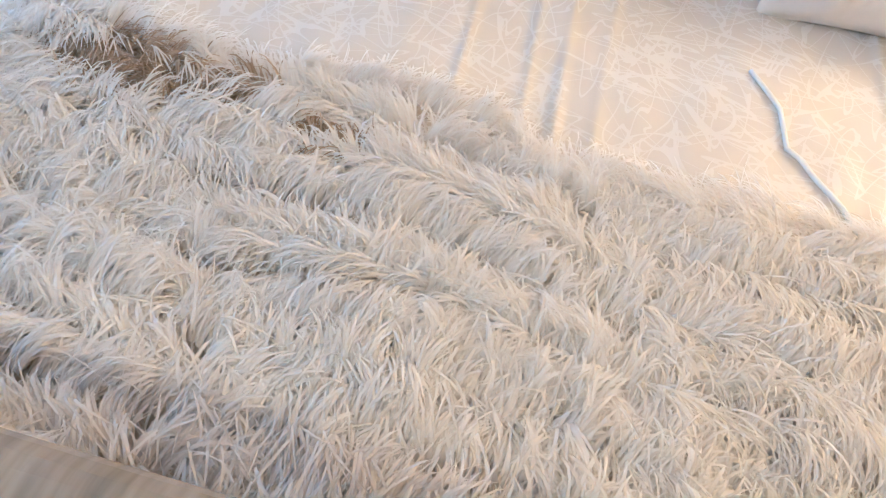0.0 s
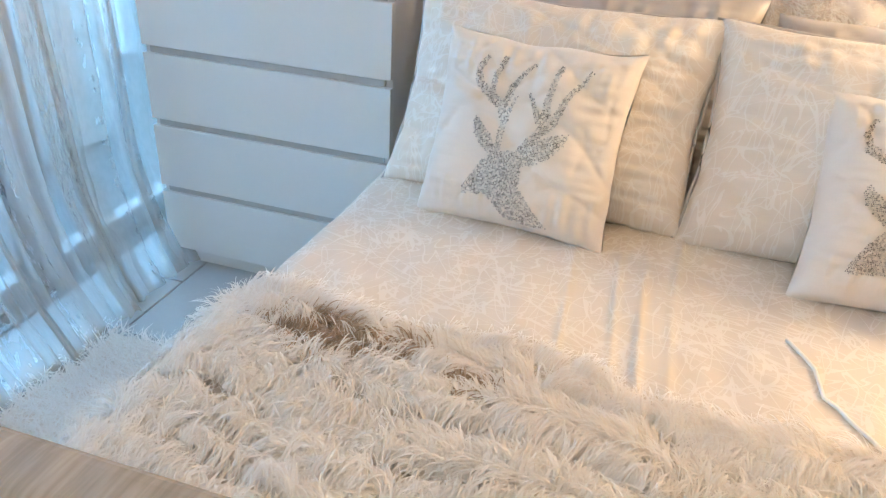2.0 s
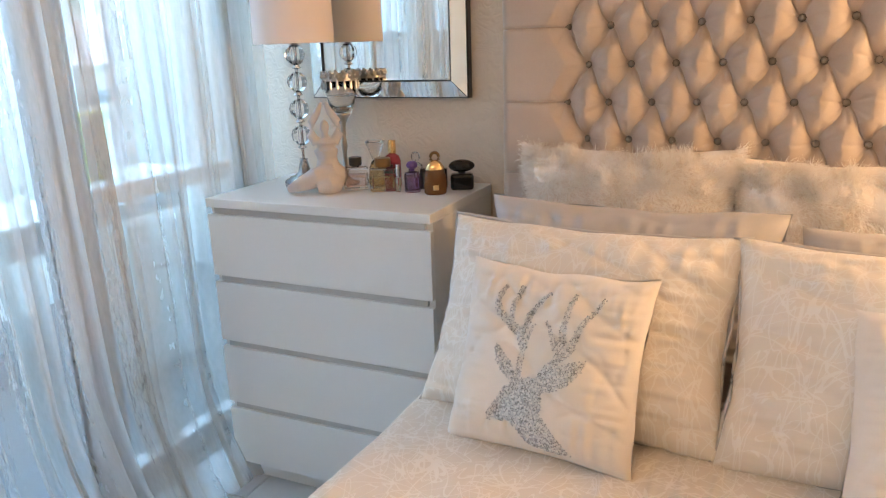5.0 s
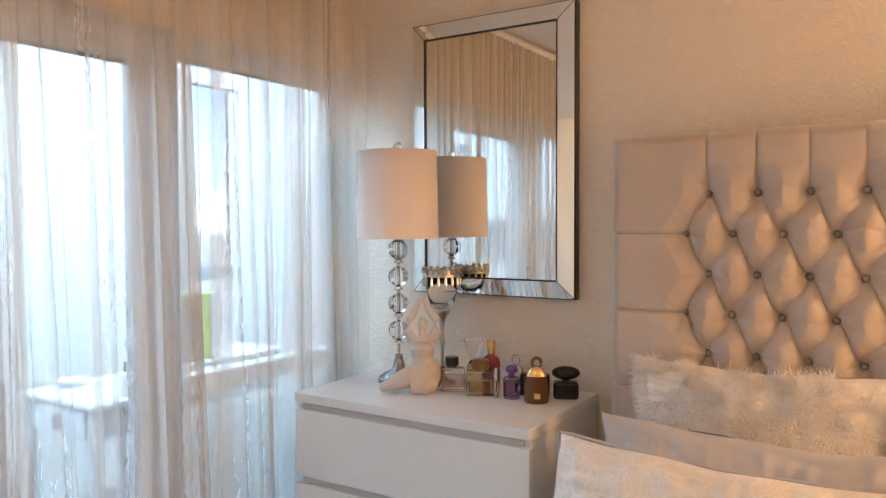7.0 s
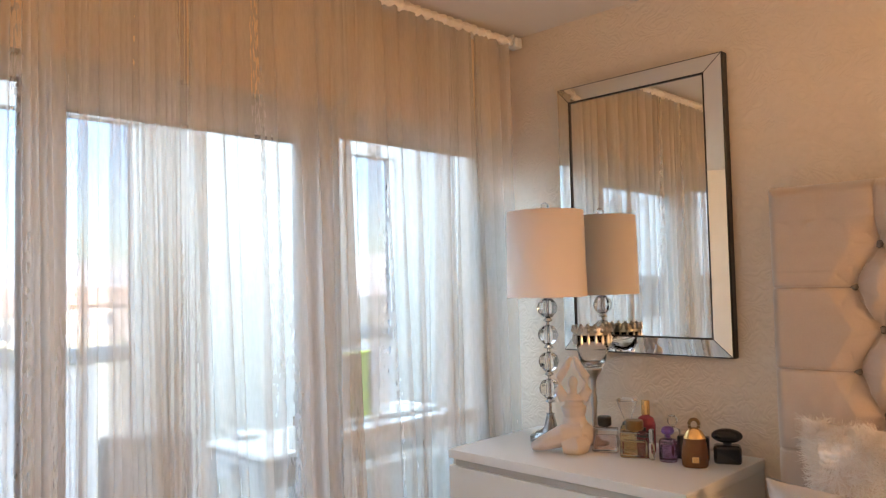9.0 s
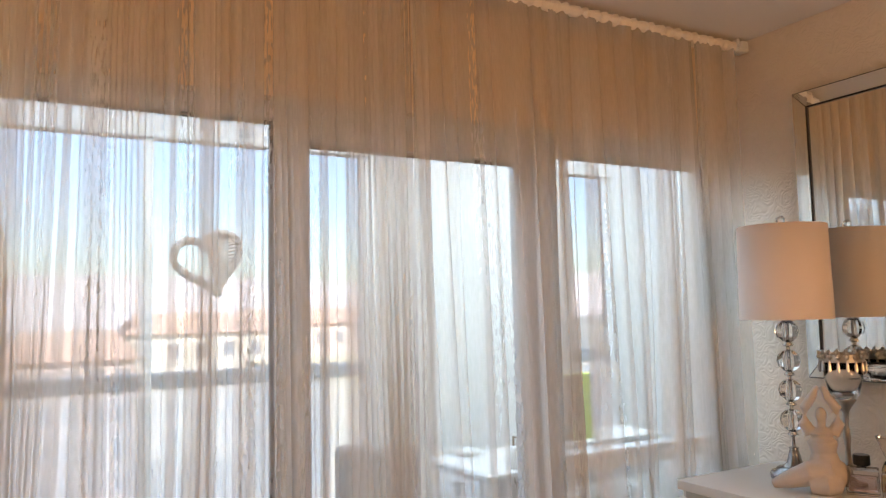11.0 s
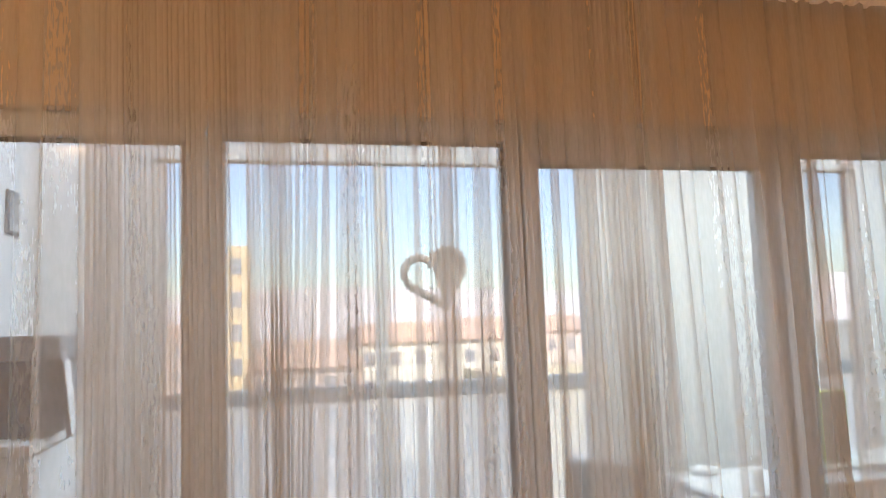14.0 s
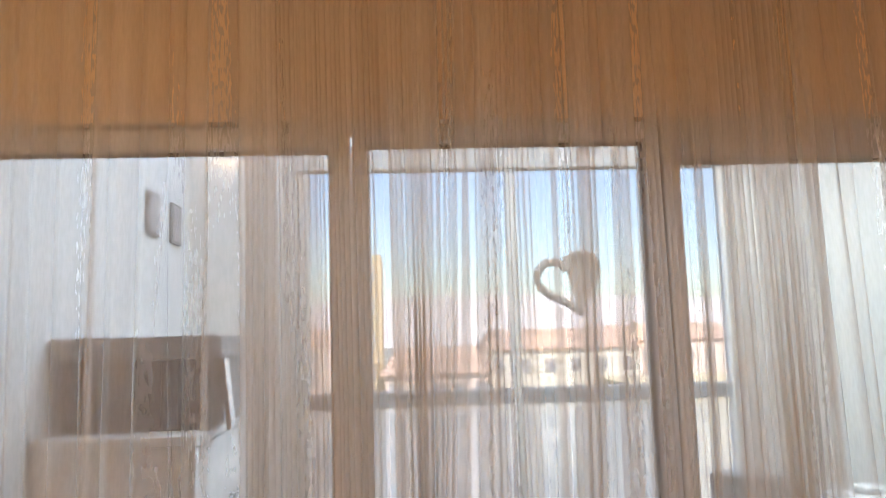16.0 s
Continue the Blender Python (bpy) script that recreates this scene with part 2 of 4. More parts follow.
JEWEL = mat("smoky_crystal_button", (0.22, 0.19, 0.17), 0.15, metal=0.0, spec=1.0, vary=0.2, scale=60, bump=0)
DARKCHROME = mat("dark_chrome", (0.34, 0.34, 0.35), 0.18, metal=1.0, vary=0.1, bump=0.02)
SILVER = mat("aged_silver", (0.50, 0.47, 0.43), 0.28, metal=1.0, vary=0.25, scale=30, bump=0.1)
CRYSTAL = glass_material("faceted_crystal", (0.97, 0.98, 0.98))
SHADE = mat("pale_linen_shade", (0.80, 0.70, 0.66), 0.8, vary=0.03, scale=4, fine=400, bump=0.12, stretch=(1, 1, 3))
CERAMIC = mat("matt_white_ceramic", (0.54, 0.48, 0.45), 0.5, vary=0.05, scale=12, fine=150, bump=0.1)
GOLD = mat("gold_metal", (0.80, 0.55, 0.25), 0.25, metal=1.0, vary=0.1, bump=0.02)
AMBER = mat("amber_textured_glass", (0.13, 0.052, 0.014), 0.2, vary=0.3, scale=60, fine=300, bump=0.5)
BLACKGLASS = mat("black_glass", (0.012, 0.011, 0.013), 0.08, vary=0.1, bump=0)
PINKGLASS = mat("rose_glass", (0.26, 0.045, 0.065), 0.1, vary=0.1, bump=0)
LILAC = glass_material("lilac_glass", (0.72, 0.58, 0.80))
CLEARGLASS = glass_material("clear_glass", (0.96, 0.93, 0.90))
LIQUID = glass_material("pale_pink_perfume", (0.88, 0.66, 0.60))
HONEY = glass_material("honey_perfume", (0.82, 0.64, 0.36))
PURPLE = mat("purple_cap", (0.16, 0.07, 0.28), 0.3, vary=0.1, bump=0.02)
BRONZE = mat("bronze_cap", (0.20, 0.12, 0.05), 0.35, metal=0.6, vary=0.1, bump=0.02)
LIME = mat("lime_panel", (0.82, 0.92, 0.06), 0.6, vary=0.06, scale=6, fine=150)
LINEN = mat("grey_chair_fabric", (0.24, 0.235, 0.24), 0.85, vary=0.12, scale=20, fine=300, bump=0.2)
SLATE = mat("dark_slatted_front", (0.09, 0.085, 0.085), 0.5, vary=0.4, scale=14, fine=90, stretch=(1, 1, 0.2))
WICKER = mat("brown_wicker", (0.42, 0.35, 0.31), 0.8, vary=0.25, scale=30, fine=200, bump=0.5)
PRINT = mat("grey_print", (0.36, 0.35, 0.35), 0.7, vary=0.5, scale=16, fine=60)
BUILD_A = mat("ochre_stucco", (0.62, 0.47, 0.30), 0.9, vary=0.1, scale=0.3, fine=4)
BUILD_D = mat("cream_stucco", (0.72, 0.58, 0.38), 0.9, vary=0.08, scale=0.5, fine=6)
BUILD_B = mat("pink_stucco", (0.66, 0.52, 0.46), 0.9, vary=0.1, scale=0.3, fine=4)
BUILD_C = mat("pale_stucco", (0.70, 0.64, 0.55), 0.9, vary=0.1, scale=0.3, fine=4)
# Roofs and window glass paled: distance haze put into their colours.
ROOF = mat("hazed_terracotta_roof", (0.55, 0.36, 0.28), 0.9, vary=0.2, scale=0.8, fine=9)
DARKWIN = mat("haze_paled_window", (0.26, 0.26, 0.28), 0.15, vary=0.2, bump=0)
# Haze of the distance, put into one pale colour.
HAZE = mat("painted_haze_hill", (0.62, 0.56, 0.55), 1.0, vary=0.06, scale=0.004, fine=0.03, bump=0)
EARTH = mat("dry_ground", (0.30, 0.28, 0.24), 0.95, vary=0.2, scale=0.02, fine=0.4)


# ---- mesh helpers ----
def part(name, bm, material, parent=None, label="", smooth=False):
    me = bpy.data.meshes.new(name)
    bmesh.ops.recalc_face_normals(bm, faces=bm.faces)
    bm.to_mesh(me)
    bm.free()
    if smooth:
        me.polygons.foreach_set("use_smooth", [True] * len(me.polygons))
    me.materials.append(material)
    ob = new(name, me)
    if parent:
        ob.parent = parent
    if label:
        ob["label"] = label
    return ob


def thing(name, place, label, category, group="", kind="", rot=(0, 0, 0)):
    ob = new(name)
    ob.matrix_basis = pose(*place, *rot)
    return tagged(ob, label, category, group, kind)


def box(x0, x1, y0, y1, z0, z1, bevel=0.0, seg=2, bm=None):
    b = bmesh.new()
    bmesh.ops.create_cube(b, size=1, matrix=Matrix.Translation(((x0 + x1) / 2, (y0 + y1) / 2, (z0 + z1) / 2)) @ Matrix.Diagonal((x1 - x0, y1 - y0, z1 - z0, 1)))
    if bevel:
        bmesh.ops.bevel(b, geom=b.edges[:], offset=bevel, segments=seg, profile=0.5, affect="EDGES")
    if bm is None:
        return b
    me = bpy.data.meshes.new("t")
    b.to_mesh(me)
    b.free()
    bm.from_mesh(me)
    bpy.data.meshes.remove(me)
    return bm


def lathe(profile, n=28, at=(0, 0, 0)):
    """A turned shape from (radius, height) pairs."""
    b = bmesh.new()
    rings = []
    for r, z in profile:
        if r < 1e-5:
            rings.append([b.verts.new((at[0], at[1], at[2] + z))])
        else:
            rings.append([b.verts.new((at[0] + r * math.cos(2 * math.pi * k / n), at[1] + r * math.sin(2 * math.pi * k / n), at[2] + z)) for k in range(n)])
    for a, c in zip(rings, rings[1:]):
        for k in range(n):
            j = (k + 1) % n
            if len(a) == 1 and len(c) > 1:
                b.faces.new((a[0], c[j], c[k]))
            elif len(c) == 1 and len(a) > 1:
                b.faces.new((a[k], a[j], c[0]))
            elif len(a) > 1:
                b.faces.new((a[k], a[j], c[j], c[k]))
    return b


def ball(r, at, u=16, v=10, squash=(1, 1, 1), bm=None):
    b = bm or bmesh.new()
    bmesh.ops.create_uvsphere(b, u_segments=u, v_segments=v, radius=r, matrix=Matrix.Translation(at) @ Matrix.Diagonal((*squash, 1)))
    return b


def tube(points, radii, n=10, bm=None):
    """A swept round limb through points."""
    b = bm or bmesh.new()
    pts = [Vector(p) for p in points]
    rings = []
    for i, p in enumerate(pts):
        d = (pts[min(i + 1, len(pts) - 1)] - pts[max(i - 1, 0)]).normalized()
        q = d.to_track_quat("Z", "Y")
        rings.append([b.verts.new(p + q @ Vector((radii[i] * math.cos(6.28319 * k / n), radii[i] * math.sin(6.28319 * k / n), 0))) for k in range(n)])
    for a, c in zip(rings, rings[1:]):
        for k in range(n):
            b.faces.new((a[k], a[(k + 1) % n], c[(k + 1) % n], c[k]))
    b.faces.new(rings[0][::-1])
    b.faces.new(rings[-1])
    return b


def sheet(name, nu, nv, fn, material, parent=None, label="", thick=0.0):
    """A smooth surface from fn(u, v) -> (x, y, z), u and v from 0 to 1."""
    vs = [fn(i / nu, j / nv) for j in range(nv + 1) for i in range(nu + 1)]
    fs = [(j * (nu + 1) + i, j * (nu + 1) + i + 1, (j + 1) * (nu + 1) + i + 1, (j + 1) * (nu + 1) + i) for j in range(nv) for i in range(nu)]
    me = bpy.data.meshes.new(name)
    me.from_pydata(vs, [], fs)
    me.polygons.foreach_set("use_smooth", [True] * len(fs))
    me.materials.append(material)
    ob = new(name, me)
    if thick:
        md = ob.modifiers.new("thickness", "SOLIDIFY")
        md.thickness = thick
    if parent:
        ob.parent = parent
    if label:
        ob["label"] = label
    return ob


def strands(name, roots, ways, ups, lengths, width, material, parent, label="", seg=3, droop=0.5, rise=0.75, blunt=0.55, seed=3):
    """Pile: a tapering curved ribbon from each root, lying along its way, lifted by ups."""
    rng = np.random.default_rng(seed)
    n = len(roots)
    side = np.cross(ways, ups)
    side += rng.normal(0, 0.25, side.shape)
    side /= np.linalg.norm(side, axis=1)[:, None] + 1e-9
    curl = rng.normal(0, 0.35, n)
    w = width * rng.uniform(0.6, 1.3, n)
    verts = np.zeros((n, 2 * seg + 1, 3))
    for k in range(seg + 1):
        f = k / seg
        p = roots + ways * (lengths * f)[:, None] + ups * (lengths * (rise * f - droop * f * f))[:, None] + side * (lengths * curl * f * f)[:, None]
        if k == seg:
            verts[:, 2 * k] = p
        else:
            h = (w * (1 - blunt * f) / 2)[:, None]
            verts[:, 2 * k], verts[:, 2 * k + 1] = p - side * h, p + side * h
    m = 2 * seg + 1
    loops, counts = [], []
    base = (np.arange(n) * m)[:, None]
    for k in range(seg - 1):
        loops.append(base + np.array([2 * k, 2 * k + 1, 2 * k + 3, 2 * k + 2]))
    tip = base + np.array([2 * seg - 2, 2 * seg - 1, 2 * seg])
    idx = np.concatenate([np.concatenate(loops, axis=1).reshape(n, -1), tip], axis=1)
    sizes = np.tile(np.array([4] * (seg - 1) + [3]), n)
    me = bpy.data.meshes.new(name)
    me.vertices.add(n * m)
    me.vertices.foreach_set("co", verts.reshape(-1))
    me.loops.add(idx.size)
    me.loops.foreach_set("vertex_index", idx.reshape(-1).astype(np.int32))
    me.polygons.add(len(sizes))
    starts = np.concatenate([[0], np.cumsum(sizes)[:-1]])
    me.polygons.foreach_set("loop_start", starts.astype(np.int32))
    me.update(calc_edges=True)
    me.validate()
    me.polygons.foreach_set("use_smooth", np.ones(len(me.polygons), dtype=bool))
    me.materials.append(material)
    ob = new(name, me)
    ob.parent = parent
    return tagged(ob, label, kind="stuff")


def structure(name, bm, material, label):
    return tagged(part(name, bm, material), label, name.split("_")[0], kind="structure")


# ---- the room ----
RX0, RX1, RY0, CEILING = -0.98, 3.2, -4.4, 2.445
WINX = -1.05                      # plane of the inner glazing
BX, BY0, BY1, BCEIL = -3.1, -3.42, 1.6, 2.56   # enclosed balcony


def floor_tiles():
    base = structure("floor", box(WINX - 0.1, RX1 + 0.1, RY0 - 0.1, 0.12, -0.12, -0.006), GROUT, "pale grey tiled bedroom floor")
    tile = box(-0.1475, 0.1475, -0.2975, 0.2975, -0.02, 0.0, 0.002, 1)
    me = bpy.data.meshes.new("floor_tile")
    tile.to_mesh(me)
    tile.free()
    me.materials.append(TILE)
    for i in range(14):
        for j in range(7 - i % 2):
            ob = new("floor_tile", me)
            ob.parent = base
            ob.location = (-0.83 + 0.3 * i, -0.31 - 0.6 * j - 0.3 * (i % 2), 0)


structure("wall_north", box(WINX - 0.1, RX1 + 0.1, 0, 0.12, -0.1, 2.7), WALL, "cream embossed vine wallpaper on bedroom wall")
structure("wall_east", box(RX1, RX1 + 0.1, RY0, -0.002, -0.1, 2.7), PLASTER, "plain warm white bedroom wall")
structure("wall_south", box(WINX - 0.1, RX1 + 0.1, RY0 - 0.1, RY0, -0.1, 2.7), PLASTER, "plain warm white bedroom wall")
structure("ceiling", box(RX0 - 0.16, RX1, RY0, -0.002, CEILING, CEILING + 0.1), CEIL, "plain off-white bedroom ceiling")


def window_wall():
    b = bmesh.new()
    x0, x1 = -1.14, RX0
    box(x0, x1, RY0, -0.002, 2.075, CEILING - 0.002, bm=b)        # lintel
    box(x0, x1, RY0, -4.30, 0.0, 2.072, bm=b)                      # solid end
    return structure("wall_west", b, LINTEL, "lintel and pier round wide patio glazing, lamp warmth in their tan")


def glazed_unit(name, y0, y1, top, label, frame_w=0.045, transom=None, sill=0.03, slot=True):
    """One glazed leaf: taupe frame, black gasket, glass."""
    u = tagged(thing(name, (WINX, 0, 0), label, "window"), kind="structure")
    b = bmesh.new()
    box(-0.035, 0.035, y0 - frame_w, y0, sill, top, 0.004, 1, b)
    box(-0.035, 0.035, y1, y1 + frame_w, sill, top, 0.004, 1, b)
    part("window_frame", b, FRAME, u)
    part("top_rail", box(-0.033, 0.033, y0 - frame_w, y1 + frame_w, top + 0.001, 2.0745, 0.004, 1), FRAME, u)
    part("bottom_rail", box(-0.033, 0.033, y0 + 0.001, y1 - 0.001, sill, sill + 0.07, 0.004, 1), FRAME, u)
    if slot:
        part("gasket", box(0.010, 0.022, y0 + 0.001, y1 - 0.001, top - 0.009, top), GASKET, u)
        part("gasket", box(0.010, 0.022, y1 - 0.009, y1, sill + 0.07, top - 0.010), GASKET, u)
    zs = [sill + 0.071, top - 0.001]
    if transom:
        part("transom", box(-0.033, 0.033, y0 + 0.001, y1 - 0.001, transom - 0.03, transom + 0.03, 0.004, 1), FRAME_W, u)
        zs = [sill + 0.071, transom - 0.031, transom + 0.031, top - 0.001]
    for a, c in zip(zs[::2], zs[1::2]):
        p = part("pane", box(-0.004, 0.004, y0 + 0.001, y1 - 0.010, a, c), PANE, u)
        p.visible_shadow = False
    return u


floor_tiles()
window_wall()
glazed_unit("window_0", -4.24, -3.50, 2.010, "clear patio glazing in a grey frame")
glazed_unit("window_1", -3.40, -2.465, 2.010, "clear patio glazing in a grey frame")
glazed_unit("window_2", -2.370, -1.655, 2.022, "clear sliding patio door in a grey frame")
glazed_unit("window_3", -1.560, -0.880, 1.968, "clear patio door leaf with black gasket", frame_w=0.046)
glazed_unit("window_4", -0.740, -0.060, 2.008, "clear patio glazing with a white transom", transom=1.03)
tagged(part("window_post", box(WINX - 0.045, WINX + 0.045, -0.834, -0.786, 0.03, 2.06, 0.004, 1), FRAME), "grey post between two patio leaves", "window post", kind="structure")
tagged(part("window_post", box(WINX - 0.045, WINX + 0.045, -1.612, -1.607, 0.03, 2.06, 0.001, 1), GASKET), "dark seam between two sliding leaves", "window post", kind="structure")
tagged(part("threshold", box(WINX - 0.09, RX0, -4.30, -0.002, 0.0, 0.028, 0.004, 1), CHROME), "aluminium patio door threshold track", "threshold", kind="structure")

# enclosed balcony
structure("balcony_floor", box(BX - 0.1, WINX - 0.101, BY0 - 0.1, BY1 + 0.1, -0.12, -0.004), DECK, "dark grey balcony floor, sunlit blotches put into its colour")
# Unseen clear roof, added so the sky can light the balcony.
roof = structure("balcony_roof", box(BX - 0.1, WINX - 0.10, BY0 - 0.1, BY1 + 0.1, BCEIL, BCEIL + 0.012), PANE, "unseen clear roof added to let sky light into the balcony")
roof.visible_shadow = False
# Unseen block added over the room to shade the balcony from the sun.
structure("upper_storey_wall", box(-1.14, RX1 + 0.1, RY0 - 0.1, 9.0, 2.72, 6.5), BALC_WALL, "unseen white block added above to keep sun off the balcony")
structure("balcony_wall_south", box(BX - 0.1, WINX - 0.10, BY0 - 0.1, BY0, -0.1, BCEIL - 0.002), BALC_WALL, "white painted balcony end wall")
structure("balcony_wall_north", box(BX - 0.1, WINX - 0.10, BY1, BY1 + 0.1, -0.1, BCEIL - 0.002), BALC_WALL, "white painted balcony end wall")
structure("balcony_wall_east", box(WINX - 0.10, WINX - 0.002, 0.121, BY1, -0.1, BCEIL - 0.002), BALC_WALL, "white painted house wall")
OUT0, OUT1, OUT2, OUT3 = -2.85, -0.47, 0.95, 1.38


def outer_front():
    b = bmesh.new()
    box(BX - 0.1, BX, BY0, OUT0, -0.1, BCEIL - 0.003, bm=b)
    box(BX - 0.1, BX, OUT1, OUT2, -0.1, BCEIL - 0.003, bm=b)
    box(BX - 0.1, BX, OUT3, BY1 - 0.002, -0.1, BCEIL - 0.003, bm=b)
    box(BX - 0.1, BX, OUT0 + 0.001, OUT1 - 0.001, 2.43, BCEIL - 0.003, bm=b)
    box(BX - 0.1, BX, OUT2 + 0.001, OUT3 - 0.001, 2.43, BCEIL - 0.003, bm=b)
    structure("balcony_wall_west", b, BALC_WALL, "white painted balcony front with wide openings")
    for k, (a, c, muls) in enumerate(((OUT0, OUT1, (-1.69,)), (OUT2, OUT3, ()))):
        u = tagged(thing("balcony_window", (BX - 0.05, 0, 0), "white framed balcony glazing over a frosted balustrade", "window"), kind="structure")
        b = bmesh.new()
        edges = [a + 0.03, *muls, c - 0.03]
        for m in edges:
            box(-0.03, 0.03, m - 0.028, m + 0.028, 0.0, 2.43, 0.004, 1, b)
        part("window_frame", b, FRAME_W, u)
        for e, f in zip(edges, edges[1:]):
            part("handrail", box(-0.04, 0.04, e + 0.029, f - 0.029, 1.155, 1.235, 0.006, 1), RAILM, u, "grey metal handrail")
            p = part("pane", box(-0.004, 0.004, e + 0.029, f - 0.029, 1.236, 2.429), TINTED, u)
            p.visible_shadow = False
            p = part("pane", box(-0.004, 0.004, e + 0.029, f - 0.029, 0.002, 1.154), FROST, u, "frosted glass panel")
            p.visible_shadow = False


outer_front()

# ---- outside ----
tagged(part("ground", box(-3000, 600, -2500, 2500, -13.2, -13.0), EARTH), "dry pale ground far below the balcony", "ground", kind="structure")


def building(place, w, d, h, wall, storeys, cols, label, roof=True):
    u = thing("apartment_building", place, label, "building", "far buildings")
    part("wall", box(-d, 0, -w / 2, w / 2, 0, h), wall, u)
    if roof:
        b = bmesh.new()
        vs = [b.verts.new(p) for p in ((0.5, -w / 2 - 0.5, h), (0.5, w / 2 + 0.5, h), (-d - 0.5, w / 2 + 0.5, h), (-d - 0.5, -w / 2 - 0.5, h), (-d / 2, -w / 2 + 1, h + 2.2), (-d / 2, w / 2 - 1, h + 2.2))]
        for f in ((0, 1, 5, 4), (1, 2, 5), (2, 3, 4, 5), (3, 0, 4), (3, 2, 1, 0)):
            b.faces.new([vs[i] for i in f])
        part("roof", b, ROOF, u)
    me = bpy.data.meshes.new("window")
    b = box(-0.05, 0.04, -0.55, 0.55, -0.75, 0.75)
    b.to_mesh(me)
    b.free()
    me.materials.append(DARKWIN)
    for s in range(storeys):
        for c in range(cols):
            o = new("window", me)
            o.parent = u
            o.location = (0.0, -w / 2 + (c + 0.5) * w / cols, 1.8 + s * (h - 0.6) / storeys)


building((-70, -6.8, -13), 4.6, 8, 22.3, BUILD_A, 7, 2, "tall sunlit ochre apartment block with dark windows", False)
building((-62, 0.5, -13), 9, 9, 11.2, BUILD_B, 4, 5, "pink stucco house with terracotta roof")
building((-80, 15, -13), 17, 10, 12.6, BUILD_C, 4, 6, "pale stucco house with terracotta roof")
building((-95, 32, -13), 20, 12, 13, BUILD_B, 4, 7, "pink stucco house with terracotta roof")
building((-90, -36, -13), 14, 12, 15, BUILD_C, 5, 5, "pale stucco apartment block with terracotta roof")
building((-12, 5.3, -13), 5.5, 6, 13.35, BUILD_D, 4, 3, "sunlit cream neighbouring house below the balcony", False)
building((-110, -22, -13), 22, 12, 13.5, BUILD_B, 4, 7, "pink stucco terrace with terracotta roof")


# hills added to hide the yellowish horizon sky, haze put into their colour
rng_h = random.Random(21)
hill_w = [(rng_h.uniform(0.002, 0.012), rng_h.uniform(0, 6.3), rng_h.uniform(3, 9)) for _ in range(6)]
tagged(sheet("added_far_hills", 160, 6, lambda u, v: (-900 - 160 * v, -1500 + 3000 * u, -13 + v * (62 + sum(a * math.sin(k * (-1500 + 3000 * u) + p) for k, p, a in hill_w))), HAZE), "pale hills added along the horizon, haze put into their colour", "hills", kind="structure")


# ---- curtains ----
def curtain(y0, y1, seed, label, tucks, wide, lap=1.0, sway=0.0):
    """A hanging of uneven pleats: tight tucks (their share) between broader waves that lap over one another,
    swaying and spreading towards the floor."""
    rnd = random.Random(seed)
    pleats, s0, run = [], 0.0, 0
    while s0 < y1 - y0:
        if run == 0 and rnd.random() < tucks:
            run = rnd.randint(1, 5)
        if run:
            run -= 1
            w, lp, dp = rnd.uniform(0.008, 0.018), rnd.uniform(1.2, 2.6), rnd.uniform(0.7, 1.5)
        else:
            w = wide[0] + (wide[1] - wide[0]) * rnd.random() ** 1.6
            lp, dp = lap * rnd.choice((0.1, 0.2, 0.5, 0.9, 1.3)), rnd.uniform(0.4, 1.0)
        pleats.append((s0, w, lp, dp, rnd.uniform(0, 6.3)))
        s0 += w
    span = s0
    rows = 28
    verts, faces, along = [], [], []
    cols, arc = [], 0.0
    for p in pleats:
        steps = 14 if p[1] > 0.012 else 9
        for k in range(steps):
            cols.append((p, k / steps))
            along.append(arc + p[1] * (1 + 1.2 * p[2]) * k / steps)
        arc += p[1] * (1 + 1.2 * p[2])
    for (ps, w, lp, dp, ph), tau in cols:
        for r in range(rows + 1):
            v = r / rows
            z = 2.412 * v + 0.004
            low = max(0.0, 1 - z / 0.55)
            drop = 1 - v
            fade = 0.5 + 0.5 * min(1.0, drop * 2.2)
            base = y0 + (ps + w * tau) * (y1 - y0) / span
            y = base + lp * w * 0.42 * fade * math.sin(2 * math.pi * tau)
            y += drop * (sway + 0.060 * noise.noise((base * 1.7, seed, 0.0)) + 0.070 * noise.noise((ps * 7.0, seed, v * 0.7)))
            x = -0.862 + max(0.35 * w, 0.010) * dp * fade * (math.cos(2 * math.pi * tau) + 0.3 * math.sin(3 * v + ph))
            x += 0.020 * drop * noise.noise((base * 5.0, v * 1.3, seed))
            x += 0.15 * low * low + 0.03 * low * math.sin(9 * base + seed) + 0.03 * low * noise.noise((14 * base, 7 * z, seed))
            verts.append((x, y, z))
    n = rows + 1
    for c in range(len(cols) - 1):
        faces += [(c * n + r, c * n + r + 1, (c + 1) * n + r + 1, (c + 1) * n + r) for r in range(rows)]
    u = thing("sheer_curtain", (0, 0, 0), label, "curtain", "sheer curtains")
    me = bpy.data.meshes.new("cloth")
    me.from_pydata(verts, [], faces)
    me.polygons.foreach_set("use_smooth", [True] * len(faces))
    me.materials.append(SHEERM)
    weave = me.uv_layers.new(name="weave")
    order = np.zeros(len(me.loops), dtype=np.int32)
    me.loops.foreach_get("vertex_index", order)
    weave.data.foreach_set("uv", np.stack([np.array(along)[order // n], (order % n) * 2.412 / rows], 1).astype(np.float32).reshape(-1))
    new("cloth", me).parent = u
    ph = rnd.uniform(0, 6)

    def ruffle(u_, v):
        y = y0 + (y1 - y0) * u_
        a = 2 * math.pi * v
        puff = 0.5 + 0.3 * math.sin(160 * y + ph) + 0.2 * math.sin(253 * y + 2 * ph)
